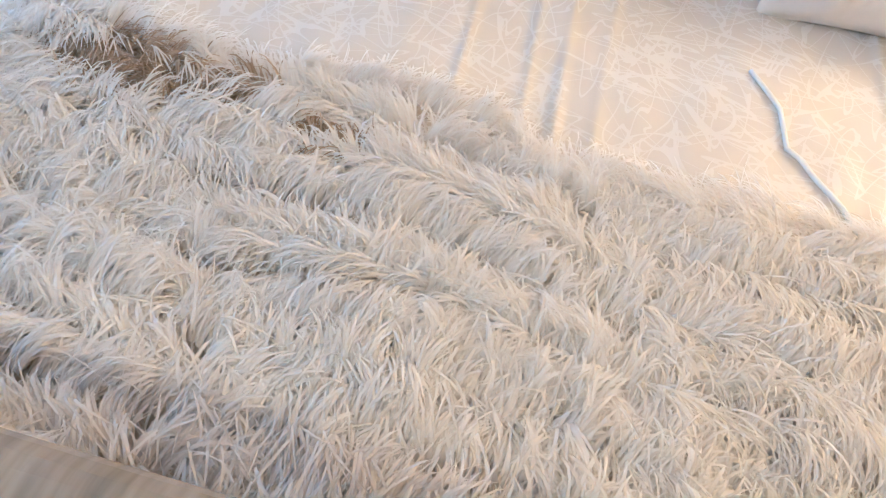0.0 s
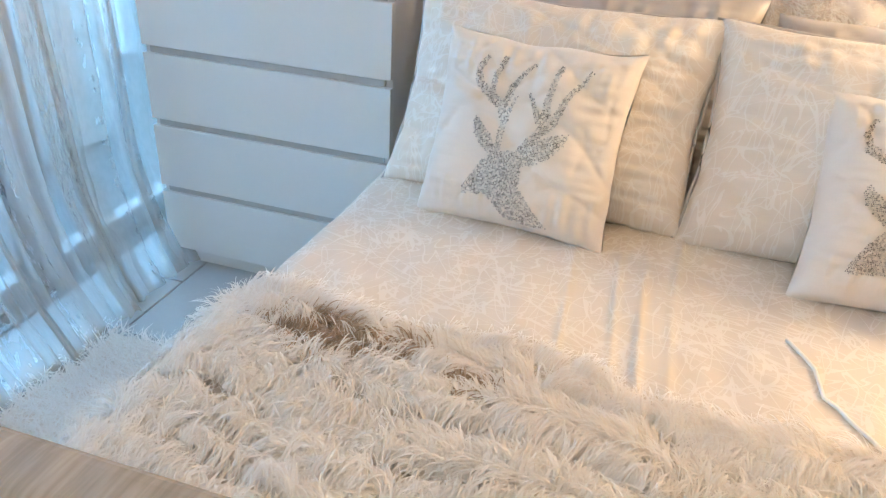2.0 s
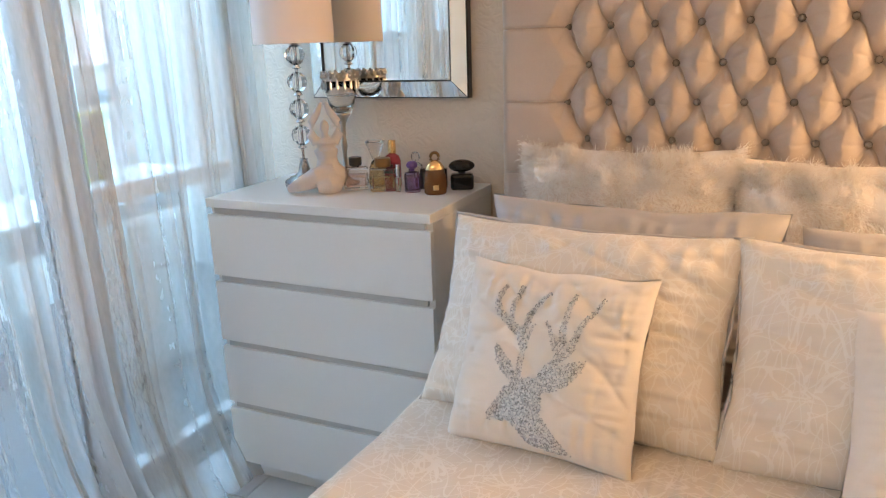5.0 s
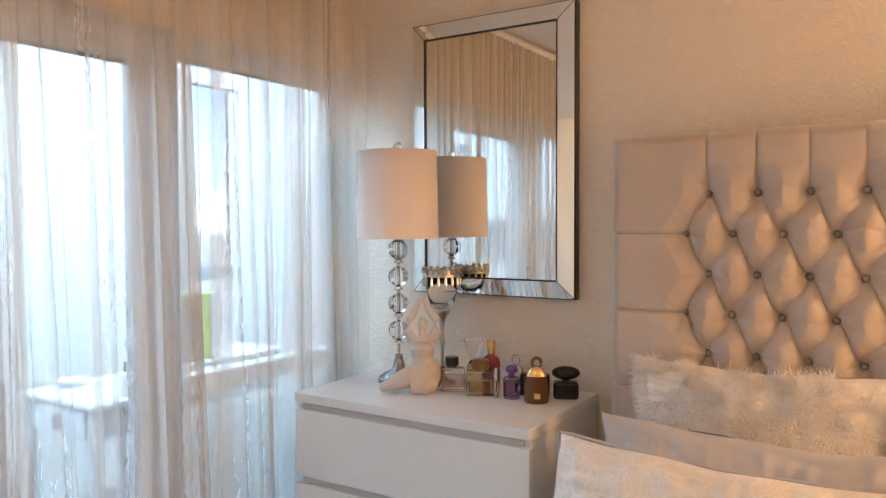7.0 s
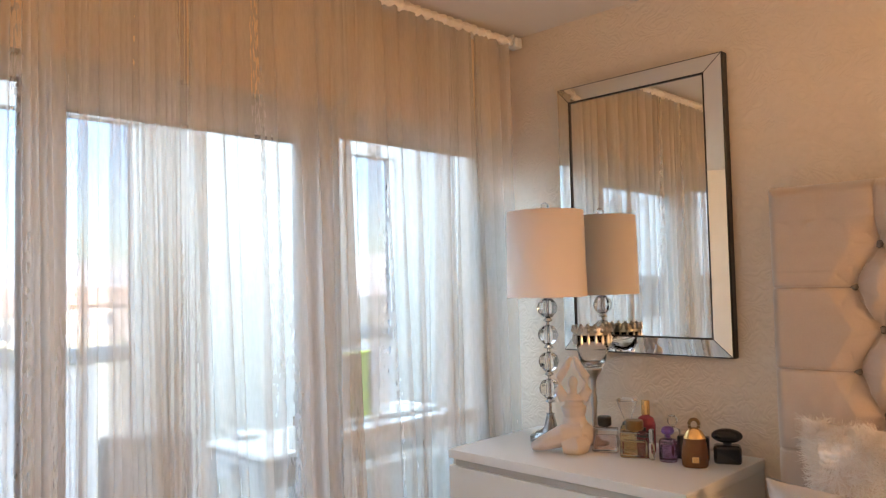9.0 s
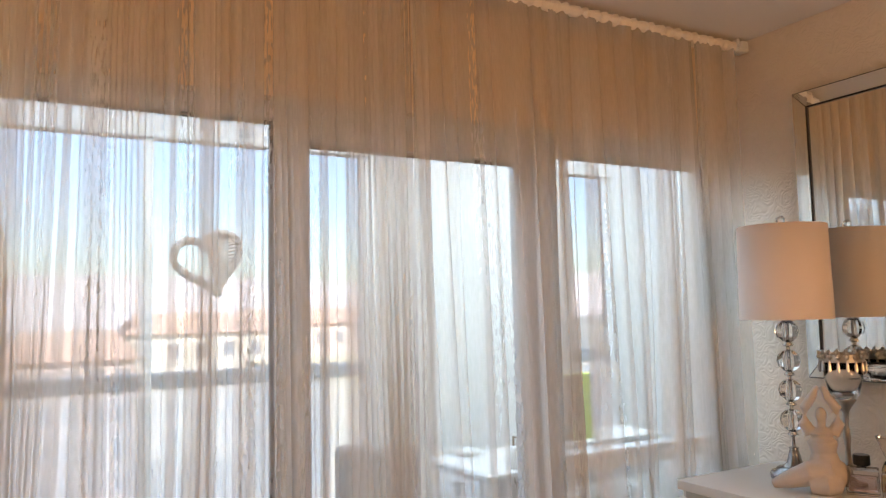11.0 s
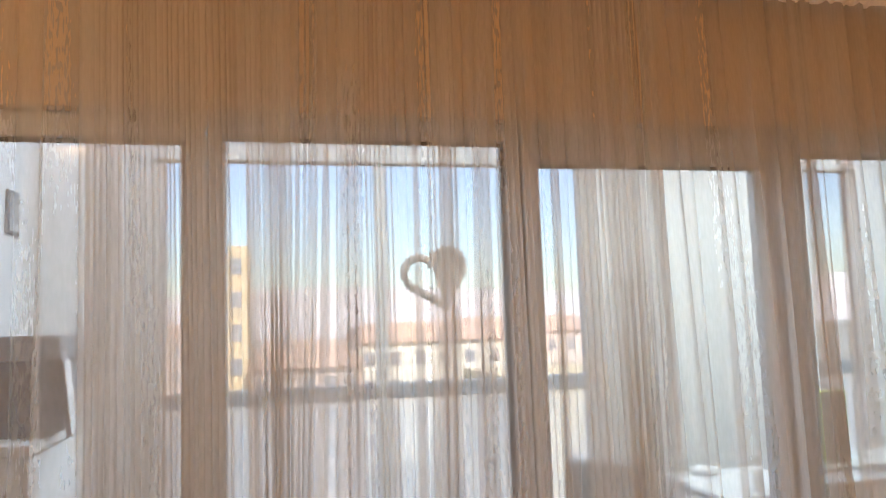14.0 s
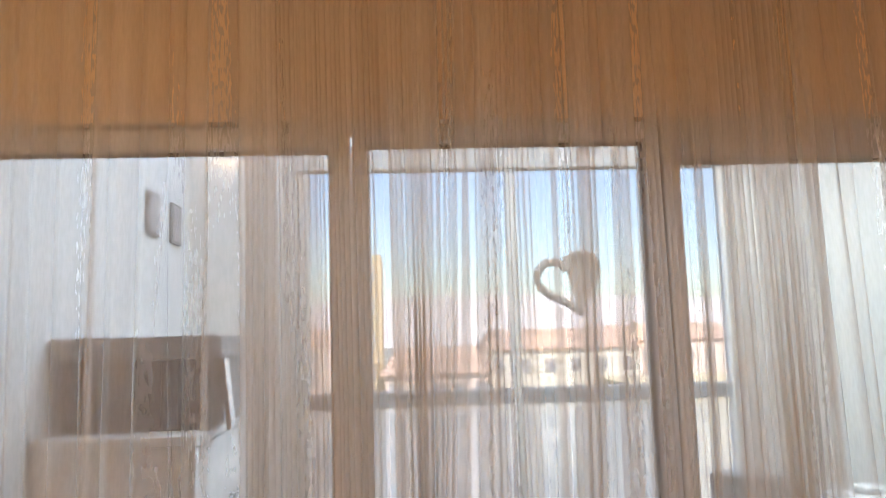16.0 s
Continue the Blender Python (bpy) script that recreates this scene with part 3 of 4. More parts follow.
        return (-0.862 + (0.013 + 0.010 * puff) * math.cos(a), y, 2.416 + (0.012 + 0.009 * puff) * math.sin(a))

    sheet("heading_tape", int((y1 - y0) * 260), 8, ruffle, PLAIN, u, "gathered white heading")
    return u


curtain(-4.2, -2.60, 5, "long ivory sheer voile curtain in broad soft folds", 0.25, (0.03, 0.10), 0.9)
curtain(-2.66, -1.28, 8, "long ivory sheer voile curtain gathered in dense folds", 0.54, (0.014, 0.050), 1.1)
curtain(-1.34, -0.83, 12, "long ivory sheer voile curtain in broad slanting folds", 0.18, (0.035, 0.11), 0.9, 0.06)
curtain(-0.88, -0.07, 17, "long ivory sheer voile curtain gathered beside the chest", 0.10, (0.035, 0.085), 2.0, 0.02)
rail = thing("curtain_rail", (0, 0, 0), "white curtain rail fixed under the ceiling", "curtain rail")
part("rod", tube([(-0.862, -4.3, 2.416), (-0.862, -0.02, 2.416)], [0.011, 0.011]), WHITE, rail)
part("bracket", box(-0.872, -0.845, -0.060, -0.047, 2.42, CEILING - 0.001, 0.003, 1), WHITE, rail)
part("finial", box(-0.885, -0.838, -0.045, -0.012, 2.397, 2.437, 0.006, 2), WHITE, rail)


# ---- bed ----
BED0, BED1, BEDC = 0.085, 1.695, 0.89
bed = thing("bed", (BEDC, -1.0, 0), "taupe velvet bed with tall buttoned headboard", "bed")


def local(b):
    bmesh.ops.translate(b, verts=b.verts, vec=(-BEDC, 1.0, 0))
    return b


HX0, HDX, HZ0, HDZ = 0.29, 0.12, 1.594, 0.105


def headboard():
    top, bot = 1.76, 0.30
    rows = [HZ0 - HDZ * k for k in range(8)]

    def puff(x, z, crease=True):
        a = (x - HX0) / HDX + (HZ0 - z) / (2 * HDZ) + 0.5
        b = (x - HX0) / HDX - (HZ0 - z) / (2 * HDZ) + 0.5
        a, b = a + 0.045 * math.sin(2 * math.pi * b), b - 0.045 * math.sin(2 * math.pi * a)
        zc = min(z, HZ0)
        near = 1.0
        for row in (math.floor((HZ0 - zc) / HDZ), math.ceil((HZ0 - zc) / HDZ)):
            shift = HDX / 2 if row % 2 == 0 else 0.0
            near = min(near, math.hypot(x - HX0 - shift - HDX * round((x - HX0 - shift) / HDX), zc - HZ0 + HDZ * row))
        well = 1 - math.exp(-(near / 0.034) ** 1.4)
        lat = abs(math.sin(math.pi * a)) ** 1.1 * abs(math.sin(math.pi * b)) ** 0.8
        if z > HZ0:
            sx = abs(math.sin(math.pi * ((x - HX0) / HDX + 0.5)))
            f = min(1, (z - HZ0) / 0.07)
            lat = (1 - f) * (0.42 * sx ** 1.1 + 0.58 * well) + f * (0.62 + 0.38 * sx ** 0.10)
        else:
            lat = 0.42 * lat ** 0.58 + 0.58 * well
        xm = min(x, 1.78 - x)
        tri = abs(((HZ0 - z) / HDZ) % 2 - 1)
        d = HX0 + 0.06 * tri - xm if z <= HZ0 else 0.35 - xm
        h = lat
        if d > 0:
            # plain side panels with thin level seams running out from the outer buttons
            seam = abs(math.sin(math.pi * (z - 1.489) / (2 * HDZ)))
            seam = 1 if z > 1.53 else seam ** 0.07
            k = min(1, d / 0.06)
            h = (0.25 + 0.70 * k ** 0.5) * (1 - 0.7 * (1 - seam)) if z <= HZ0 else max(lat, 0.25 + 0.70 * k ** 0.5)
        cut = 1.0
        if z > HZ0:
            q = (x - HX0) / HDX + 0.5
            if d < 0.006:
                cut = abs(q - round(q)) * HDX
        elif d < 0.006:
            slope = math.hypot(1 / HDX, 1 / (2 * HDZ))
            cut = min(abs(a - round(a)) + 0.035, abs(b - round(b))) / slope
        elif z < 1.53:
            q = (z - 1.489) / (2 * HDZ)
            cut = abs(q - round(q)) * 2 * HDZ
        groove = (0.009 if d >= 0.006 else 0.0036) * math.exp(-(cut / 0.0022) ** 2) if crease and cut < 0.02 else 0
        wrinkle = 0.0035 * max(0, noise.noise((x * 17 + z * 9, z * 17 - x * 9, 3.0))) if d < 0 and z < HZ0 else 0
        if crease and z < HZ0 + 0.03:
            # short creases running out from the nearest button
            row = round((HZ0 - z) / HDZ)
            shift = HDX / 2 if row % 2 == 0 else 0.0
            bx, bz = HX0 + shift + HDX * round((x - HX0 - shift) / HDX), HZ0 - HDZ * row
            rr = math.hypot(x - bx, z - bz)
            if rr < 0.075 and d < 0.05:
                wrinkle += 0.0020 * math.sin(math.pi * min(1, rr / 0.075)) ** 0.8 * max(0, math.cos(7 * math.atan2(z - bz, x - bx) + 5 * bx + 9 * bz)) ** 3
        rim = min(x - BED0, BED1 - x, top - z) / 0.035
        rim = 1 if rim >= 1 else math.sqrt(max(0, 1 - (1 - max(0, rim)) ** 2))
        return (0.140 + 0.046 * h) * (0.55 + 0.45 * rim) + 0.002 * noise.noise((x * 25, z * 25, 0)) - groove - wrinkle

    def fn(u, v):
        x, z = BED0 + (BED1 - BED0) * u, bot + (top - bot) * v
        return (x - BEDC, -puff(x, z) + 1.0, z)

    hb = sheet("headboard", 640, 500, fn, VELVET, bed)
    b = local(box(BED0 + 0.001, BED1 - 0.001, -0.085, -0.012, 0.0, top - 0.001, 0.012, 2))
    part("headboard_back", b, VELVET, bed)
    for k, z in enumerate(rows):
        for i in range(11 - (k + 1) % 2):
            x = HX0 + HDX * i + (HDX / 2 if k % 2 == 0 else 0)
            y = -puff(x, z, False) - 0.008
            c = lathe([(0, 0.010), (0.005, 0.0095), (0.0085, 0.006), (0.0105, 0.0), (0.009, -0.004)], 8)
            bmesh.ops.rotate(c, verts=c.verts, cent=(0, 0, 0), matrix=Matrix.Rotation(radians(90), 3, "X"))
            bmesh.ops.translate(c, verts=c.verts, vec=(x - BEDC, y + 1.0, z))
            part("button", c, JEWEL, hb, "faceted crystal button" if (k, i) == (0, 0) else "")


headboard()
part("side_rail", local(box(0.06, 0.10, -2.0, -0.14, 0.08, 0.36, 0.015, 3)), VELVET, bed)
part("side_rail", local(box(1.68, 1.72, -2.0, -0.14, 0.08, 0.36, 0.015, 3)), VELVET, bed)
part("footboard", local(box(0.0, 1.78, -2.045, -1.965, 0.0, 0.845, 0.022, 4)), BRUSHED, bed)
part("mattress", local(box(0.11, 1.67, -1.96, -0.17, 0.30, 0.565, 0.05, 4)), PLAIN, bed)
part("slat_base", local(box(0.101, 1.679, -1.97, -0.17, 0.22, 0.295)), VELVET, bed)


def duvet_z(x, y):
    z = 0.600 + 0.013 * noise.noise((x * 3.1, y * 2.2, 0.3)) + 0.008 * noise.noise((x * 8, y * 6, 1.7))
    z += 0.0045 * noise.noise((x * 24, y * 13, 4.0))
    for x0, a, w in ((0.72, 0.006, 0.006), (0.775, 0.009, 0.007), (0.833, 0.008, 0.007), (0.60, 0.006, 0.006), (1.16, 0.007, 0.006), (1.30, 0.008, 0.007)):
        xr = x0 + 0.03 * math.sin(2.3 * y + x0 * 9)
        z += a * math.exp(-((x - xr) / w) ** 2) * (0.5 + 0.5 * math.sin(3 * y + x0 * 20) ** 2)
    return z


def bed_surface(s, y):
    """A point of the bedding: s runs across from one hanging edge over the top to the other."""
    r = 0.075
    flat0, flat1 = 0.115, 1.665
    if s < flat0:
        d = flat0 - s
        if d < r * 1.5708:
            a = d / r
            return (flat0 - r * math.sin(a), y, duvet_z(flat0, y) - r * (1 - math.cos(a)))
        k = d - r * 1.5708
        return (flat0 - r - 0.02 * math.sin(8 * y + 1) * min(1, k * 8), y, duvet_z(flat0, y) - r - k)
    if s > flat1:
        d = s - flat1
        if d < r * 1.5708:
            a = d / r
            return (flat1 + r * math.sin(a), y, duvet_z(flat1, y) - r * (1 - math.cos(a)))
        return (flat1 + r, y, duvet_z(flat1, y) - r - (d - r * 1.5708))
    return (s, y, duvet_z(s, y))


duvet = thing("duvet", (0, 0, 0), "ivory duvet cover with silvery twig print", "duvet")
sheet("cover", 430, 190, lambda u, v: bed_surface(-0.28 + 2.34 * u, -1.960 + 1.605 * v), CLOTH, duvet)

# a cable lying across the duvet
CABLE = mat("white_cable_sheath", (0.88, 0.87, 0.85), 0.4, vary=0.03, scale=20, fine=200, bump=0.02)
cable = thing("cable", (0, 0, 0), "thin white cable lying slack across the duvet", "cable")
bends = [(0.997, -1.164), (1.018, -1.208), (1.033, -1.236), (1.038, -1.275), (1.040, -1.308), (1.058, -1.324), (1.076, -1.351), (1.101, -1.390), (1.118, -1.430), (1.150, -1.490)]
run = []
for (xa, ya), (xb, yb) in zip(bends, bends[1:]):
    for q in range(4):
        xq, yq = xa + (xb - xa) * q / 4, ya + (yb - ya) * q / 4
        run.append((xq, yq, duvet_z(xq, yq) + 0.0035))
part("sheath", tube(run, [0.0034] * len(run), 8), CABLE, cable, smooth=True)

# long pile throw over the foot of the bed
throw = thing("fur_throw", (0, 0, 0), "long-haired ivory faux fur throw over the bed's foot", "throw")


def throw_edge(x):
    return -1.455 + 0.035 * math.sin(4.1 * x + 0.6) - 0.05 * max(0, x - 0.9) + 0.02 * math.sin(13 * x)


def throw_surface(s, f):
    y1 = throw_edge(s)
    x, y, z = bed_surface(s, -1.957 + (y1 + 1.972) * f)
    hump = 0.012 * noise.noise((x * 7, y * 7, 9.0))
    out = 0.014 + hump if f < 0.96 else 0.004
    return (x - (out if s < 0.06 else 0), y, z + (out if s >= 0.0 else 0))


sheet("backing", 150, 50, lambda u, v: throw_surface(-0.22 + 2.2 * u, v), THROWBASE, throw)


def throw_pile():
    """Strands combed to both sides of long spines, like overlapping feathers."""
    rng = np.random.default_rng(11)
    tufts, per, spines = 17000, 6, 12
    n = tufts * per
    lock = np.repeat(np.arange(tufts), per)
    k = rng.integers(0, spines, tufts)[lock]
    sx = rng.uniform(-0.2, 1.95, tufts)[lock] + rng.normal(0, 0.0045, n)
    roots, flow, swirl = np.zeros((n, 3)), np.zeros(n), np.zeros(n)
    off = np.abs(rng.normal(0, 0.013, tufts)[lock] + rng.normal(0, 0.003, n))
    sd = np.where(rng.random(tufts) < 0.36, -1.0, 1.0)[lock]
    for q in range(n):
        f = (k[q] + 0.35) / spines - 0.20 * (sx[q] - 0.8) + 0.09 * noise.noise((sx[q] * 3.0, k[q] * 0.7, 5.0))
        f = f % 1.0
        x, y, z = throw_surface(sx[q], f)
        roots[q] = (x, y + sd[q] * off[q], z + 0.020 * max(0.0, 1 - off[q] / 0.024))
        flow[q] = noise.noise((x * 2.4, y * 5.0, k[q] * 1.3))
        swirl[q] = noise.noise((x * 9.0, y * 9.0, 2.0))
    lean = 1.05 + 0.9 * flow + 0.5 * swirl + rng.normal(0, 0.16, tufts)[lock] + rng.normal(0, 0.10, n)
    ways = np.stack([np.cos(lean), sd * np.sin(np.abs(lean)) + 0.1, np.full(n, -0.05)], 1)
    turned = flow < -0.25
    ways[turned, 0] *= -1
    ways += rng.normal(0, 0.07, ways.shape)
    ways /= np.linalg.norm(ways, axis=1)[:, None]
    roots[:, 1] = np.maximum(roots[:, 1], -1.955)
    ups = np.tile(np.array([0.0, 0, 1.0]), (n, 1))
    side = roots[:, 0] < 0.06
    ups[side] = (-0.8, 0, 0.5)
    ways[side, 2] -= 0.6
    lens = rng.uniform(0.034, 0.060, tufts)[lock] * rng.uniform(0.8, 1.15, n)
    ups = ups * rng.uniform(0.8, 1.6, tufts)[lock][:, None]
    near = roots[:, 1] < -1.92
    ways[near, 1] = np.abs(ways[near, 1])
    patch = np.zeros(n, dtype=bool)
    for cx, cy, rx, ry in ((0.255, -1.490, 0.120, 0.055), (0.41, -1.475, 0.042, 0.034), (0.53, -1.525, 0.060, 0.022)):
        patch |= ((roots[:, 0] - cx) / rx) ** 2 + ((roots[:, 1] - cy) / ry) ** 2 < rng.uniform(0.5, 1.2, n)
    lens[patch] *= 0.75
    strands("pile", roots[~patch], ways[~patch], ups[~patch], lens[~patch], 0.0025, FUR, throw, "long ivory strands", seg=5, droop=0.95, rise=1.15, blunt=0.3)
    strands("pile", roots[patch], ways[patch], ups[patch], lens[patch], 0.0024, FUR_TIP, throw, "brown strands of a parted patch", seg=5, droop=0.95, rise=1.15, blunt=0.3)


throw_pile()


# ---- cushions ----
def pillow_front(u, v, w, h, t, seed, pinch=0.075):
    """u and v from -1 to 1: x, half thickness and height of a stuffed cushion, with creases and gathered edges."""
    p = max(0.0, (1 - abs(u) ** 3.2) * (1 - abs(v) ** 3.2)) ** 0.5
    wob = 0.012 * noise.noise((v * 3 + seed, u * 0.5, 8.0))
    x = u * w / 2 * (1 - pinch * (1 - v * v) * abs(u)) + wob * abs(u) * w
    z = v * h / 2 * (1 - pinch * (1 - u * u) * abs(v)) + 0.02 * h * noise.noise((u * 2.2 + seed, v * 0.5, 4.0)) * max(0, v)
    c = noise.noise((u * 1.9 + seed, v * 1.9, seed)) * 0.16 + noise.noise((u * 4 + v * 2 + seed, v * 4 - u * 3, 1.5 * seed)) * 0.07
    eu, ev = max(0, abs(u) - 0.45) / 0.55, max(0, abs(v) - 0.45) / 0.55
    gather = eu * (1 - eu) * 4 * noise.noise((u * 1.2, v * 13 + seed, seed)) + ev * (1 - ev) * 4 * noise.noise((u * 13 + seed, v * 1.2, seed))
    r1 = 1 - abs(noise.noise((u * 1.3 + v * 2.0 + seed, v * 1.0 - u * 0.6, seed * 0.7)))
    r2 = 1 - abs(noise.noise((u * 2.4 - v * 1.7 - seed, v * 2.0 + u, seed * 1.3)))
    k = min(1, p * 1.6)
    fold = k * (0.055 * r1 ** 9 + 0.035 * r2 ** 10 + 0.055 * gather)
    return x, t / 2 * p * (1 + c) - t * fold, z


def pillow(name, place, tilt, turn, w, h, t, material, label, category, seed, group="", piping=None, n=84):
    """Stands on its lower edge at place, leaning back by tilt degrees."""
    u = thing(name, place, label, category, group, rot=(-tilt, 0, turn))
    vs, fs = [], []
    for side in (-1, 1):
        o = len(vs)
        for j in range(n + 1):
            for i in range(n + 1):
                x, y, z = pillow_front(2 * i / n - 1, 2 * j / n - 1, w, h, t, seed + side)
                vs.append((x, side * y, z + h / 2))
        fs += [(o + j * (n + 1) + i, o + j * (n + 1) + i + 1, o + (j + 1) * (n + 1) + i + 1, o + (j + 1) * (n + 1) + i)[::side * -1] for j in range(n) for i in range(n)]
    me = bpy.data.meshes.new("cover")
    me.from_pydata(vs, [], fs)
    b = bmesh.new()
    b.from_mesh(me)
    bmesh.ops.remove_doubles(b, verts=b.verts, dist=0.0002)
    bpy.data.meshes.remove(me)
    part("cover", b, material, u, smooth=True)
    if piping:
        pts = []
        m = 26
        for k in range(m):
            pts.append((2 * k / m - 1, -1))
        for k in range(m):
            pts.append((1, 2 * k / m - 1))
        for k in range(m):
            pts.append((1 - 2 * k / m, 1))
        for k in range(m + 1):
            pts.append((-1, 1 - 2 * k / m))
        ring = []
        for a, c in pts:
            x, y, z = pillow_front(a, c, w, h, t, seed)
            ring.append((x * 1.004, 0, z * 1.004 + h / 2))
        part("piping", tube(ring, [0.004] * len(ring), 6), piping, u, smooth=True)
    return u


def seg_dist(px, py, ax, ay, bx, by):
    vx, vy = bx - ax, by - ay
    k = max(0, min(1, ((px - ax) * vx + (py - ay) * vy) / (vx * vx + vy * vy + 1e-9)))
    return math.hypot(px - ax - k * vx, py - ay - k * vy)


# the sequin motif, across and up the cushion from 0 to 1: filled outlines, and branches as (across, up, half width)
HEAD = [(0.165, 0.114), (0.174, 0.181), (0.254, 0.33), (0.321, 0.395), (0.45, 0.413), (0.486, 0.331), (0.496, 0.22), (0.604, 0.09), (0.69, 0.01), (0.63, 0.0), (0.453, 0.005), (0.37, 0.083), (0.316, 0.135)]
EAR_A = [(0.17, 0.573), (0.22, 0.525), (0.281, 0.477), (0.32, 0.402), (0.31, 0.35), (0.237, 0.406), (0.18, 0.466), (0.163, 0.524)]
EAR_B = [(0.451, 0.374), (0.51, 0.465), (0.622, 0.524), (0.724, 0.552), (0.702, 0.484), (0.631, 0.399), (0.552, 0.353), (0.468, 0.331)]
BRANCHES = [
    [(0.333, 0.405, 0.018), (0.336, 0.55, 0.018), (0.309, 0.638, 0.028), (0.235, 0.68, 0.028), (0.152, 0.74, 0.025), (0.132, 0.809, 0.018), (0.169, 0.9, 0.011)],
    [(0.233, 0.687, 0.018), (0.24, 0.812, 0.016), (0.273, 0.919, 0.012)],
    [(0.32, 0.654, 0.021), (0.349, 0.779, 0.018), (0.437, 0.899, 0.011)],
    [(0.35, 0.553, 0.012), (0.363, 0.638, 0.012), (0.381, 0.703, 0.009)],
]
BRANCHES_B = [
    [(0.436, 0.392, 0.014), (0.506, 0.482, 0.021), (0.565, 0.54, 0.028), (0.609, 0.581, 0.025), (0.666, 0.733, 0.018), (0.756, 0.901, 0.014)],
    [(0.568, 0.573, 0.035), (0.562, 0.731, 0.018), (0.594, 0.896, 0.016)],
    [(0.545, 0.579, 0.021), (0.49, 0.664, 0.014), (0.451, 0.727, 0.011)],
]


def inside(outline, x, y):
    hit = False
    for (ax, ay), (bx, by) in zip(outline, outline[1:] + outline[:1]):
        if (ay > y) != (by > y) and x < ax + (y - ay) * (bx - ax) / (by - ay):
            hit = not hit
    return hit


def motif(parent, w, h, t, seed, su):
    """Overlapping round sequins sewn on in a branching shape."""
    rng = random.Random(seed)
    limbs = [(*p, *q) for line in BRANCHES + BRANCHES_B for p, q in zip(line, line[1:])]
    b = bmesh.new()
    step = 0.0035
    nx, nz = int(w / step), int(h / step)
    for i in range(nx):
        for j in range(nz):
            a, c = (i + (j % 2) * 0.5) / nx, j / nz
            mu, mv = (a - su) / (1 - su), (c - 0.039) / 0.915
            hit = any(inside(o_, mu, mv) for o_ in (HEAD, EAR_A, EAR_B))
            if not hit:
                for ax, ay, wa, bx, by, wb in limbs:
                    d = seg_dist(mu, mv, ax, ay, bx, by)
                    if d < max(wa, wb):
                        vx, vy = bx - ax, by - ay
                        k = max(0, min(1, ((mu - ax) * vx + (mv - ay) * vy) / (vx * vx + vy * vy)))
                        if d < 0.95 * (wa + (wb - wa) * k):
                            hit = True
                            break
            if not hit or rng.random() < 0.10:
                continue
            x, y, z = pillow_front(2 * a - 1, 2 * c - 1, w, h, t, seed)
            r = 0.0018 * rng.uniform(0.85, 1.5 if rng.random() < 0.2 else 1.1)
            m = Matrix.Translation((x, -y - 0.002, z + h / 2)) @ Euler((radians(90) + rng.gauss(0, 0.18), rng.gauss(0, 0.18), 0)).to_matrix().to_4x4()
            vs = [b.verts.new(m @ Vector((r * math.cos(1.047 * k), r * math.sin(1.047 * k), 0))) for k in range(6)]
            b.faces.new(vs)
    return tagged(part("sequin_motif", b, SEQUIN, parent, "sparkling silver sequin branching motif"), kind="stuff")


pillow("square_pillow", (0.452, -0.80, 0.583), 28, -4, 0.73, 0.495, 0.21, PILLOWCLOTH, "ivory twig-print pillow with satin piping", "pillow", 2.0, "large pillows", SATIN)
pillow("square_pillow", (1.195, -0.86, 0.583), 28, -3, 0.82, 0.50, 0.21, PILLOWCLOTH, "ivory twig-print pillow with satin piping", "pillow", 3.3, "large pillows", SATIN)
for px, py, turn, seed, tilt, shift in ((0.440, -0.945, -5, 5.0, 24, 0.12), (1.225, -1.000, -3, 7.0, 32, 0.02)):
    dp = pillow("sequin_cushion", (px, py, 0.590), tilt, turn, 0.43, 0.42, 0.15, PLAIN, "cream cushion with silver sequin motif against the pillow", "cushion", seed, "sequin cushions")
    motif(dp, 0.43, 0.42, 0.15, seed - 1, shift)
pillow("satin_pillow", (0.53, -0.565, 0.57), 15, -2, 0.74, 0.50, 0.18, SATIN, "silver-grey satin pillow behind the large pillows", "pillow", 4.1, "satin pillows")
pillow("satin_pillow", (1.29, -0.565, 0.57), 15, 0, 0.72, 0.47, 0.18, SATIN, "silver-grey satin pillow behind the large pillows", "pillow", 6.6, "satin pillows")


def fur_cushion(place, w, h, t, seed):
    u = pillow("fur_cushion", place, 8, 0, w, h, t, FURBASE, "fluffy white faux fur cushion against the headboard", "cushion", seed, "fur cushions")
    rng = np.random.default_rng(int(seed * 10))
    n = 34000
    uv = rng.uniform(-0.99, 0.99, (n, 2))
    uv[: n // 3, 1] = rng.uniform(0.55, 0.99, n // 3)
    side = np.where(rng.random(n) < 0.8, -1.0, 1.0)
    pts, nor = np.zeros((n, 3)), np.zeros((n, 3))
    for k in range(n):
        x, y, z = pillow_front(uv[k, 0], uv[k, 1], w, h, t, seed)
        pts[k] = (x, side[k] * y, z + h / 2)
        nor[k] = (uv[k, 0] ** 5 * 1.2, side[k] * (1 - 0.6 * abs(uv[k, 1]) ** 4), uv[k, 1] ** 3 * 1.2)
    nor /= np.linalg.norm(nor, axis=1)[:, None] + 1e-9
    tuft = np.array([[noise.noise((p[0] * 22, p[2] * 22, q + seed)) for q in (0.0, 7.0, 14.0)] for p in pts])
    ways = rng.normal(0, 0.30, (n, 3)) + 1.3 * tuft + np.array([0.2, 0.0, -0.35]) + nor * 0.35
    ways /= np.linalg.norm(ways, axis=1)[:, None]
    strands("pile", pts, ways, nor * 1.0, rng.uniform(0.016, 0.030, n), 0.0016, FUR_SHORT, u, "soft white strands", seg=3, droop=0.45)


fur_cushion((0.485, -0.300, 0.71), 0.60, 0.46, 0.18, 2.2)
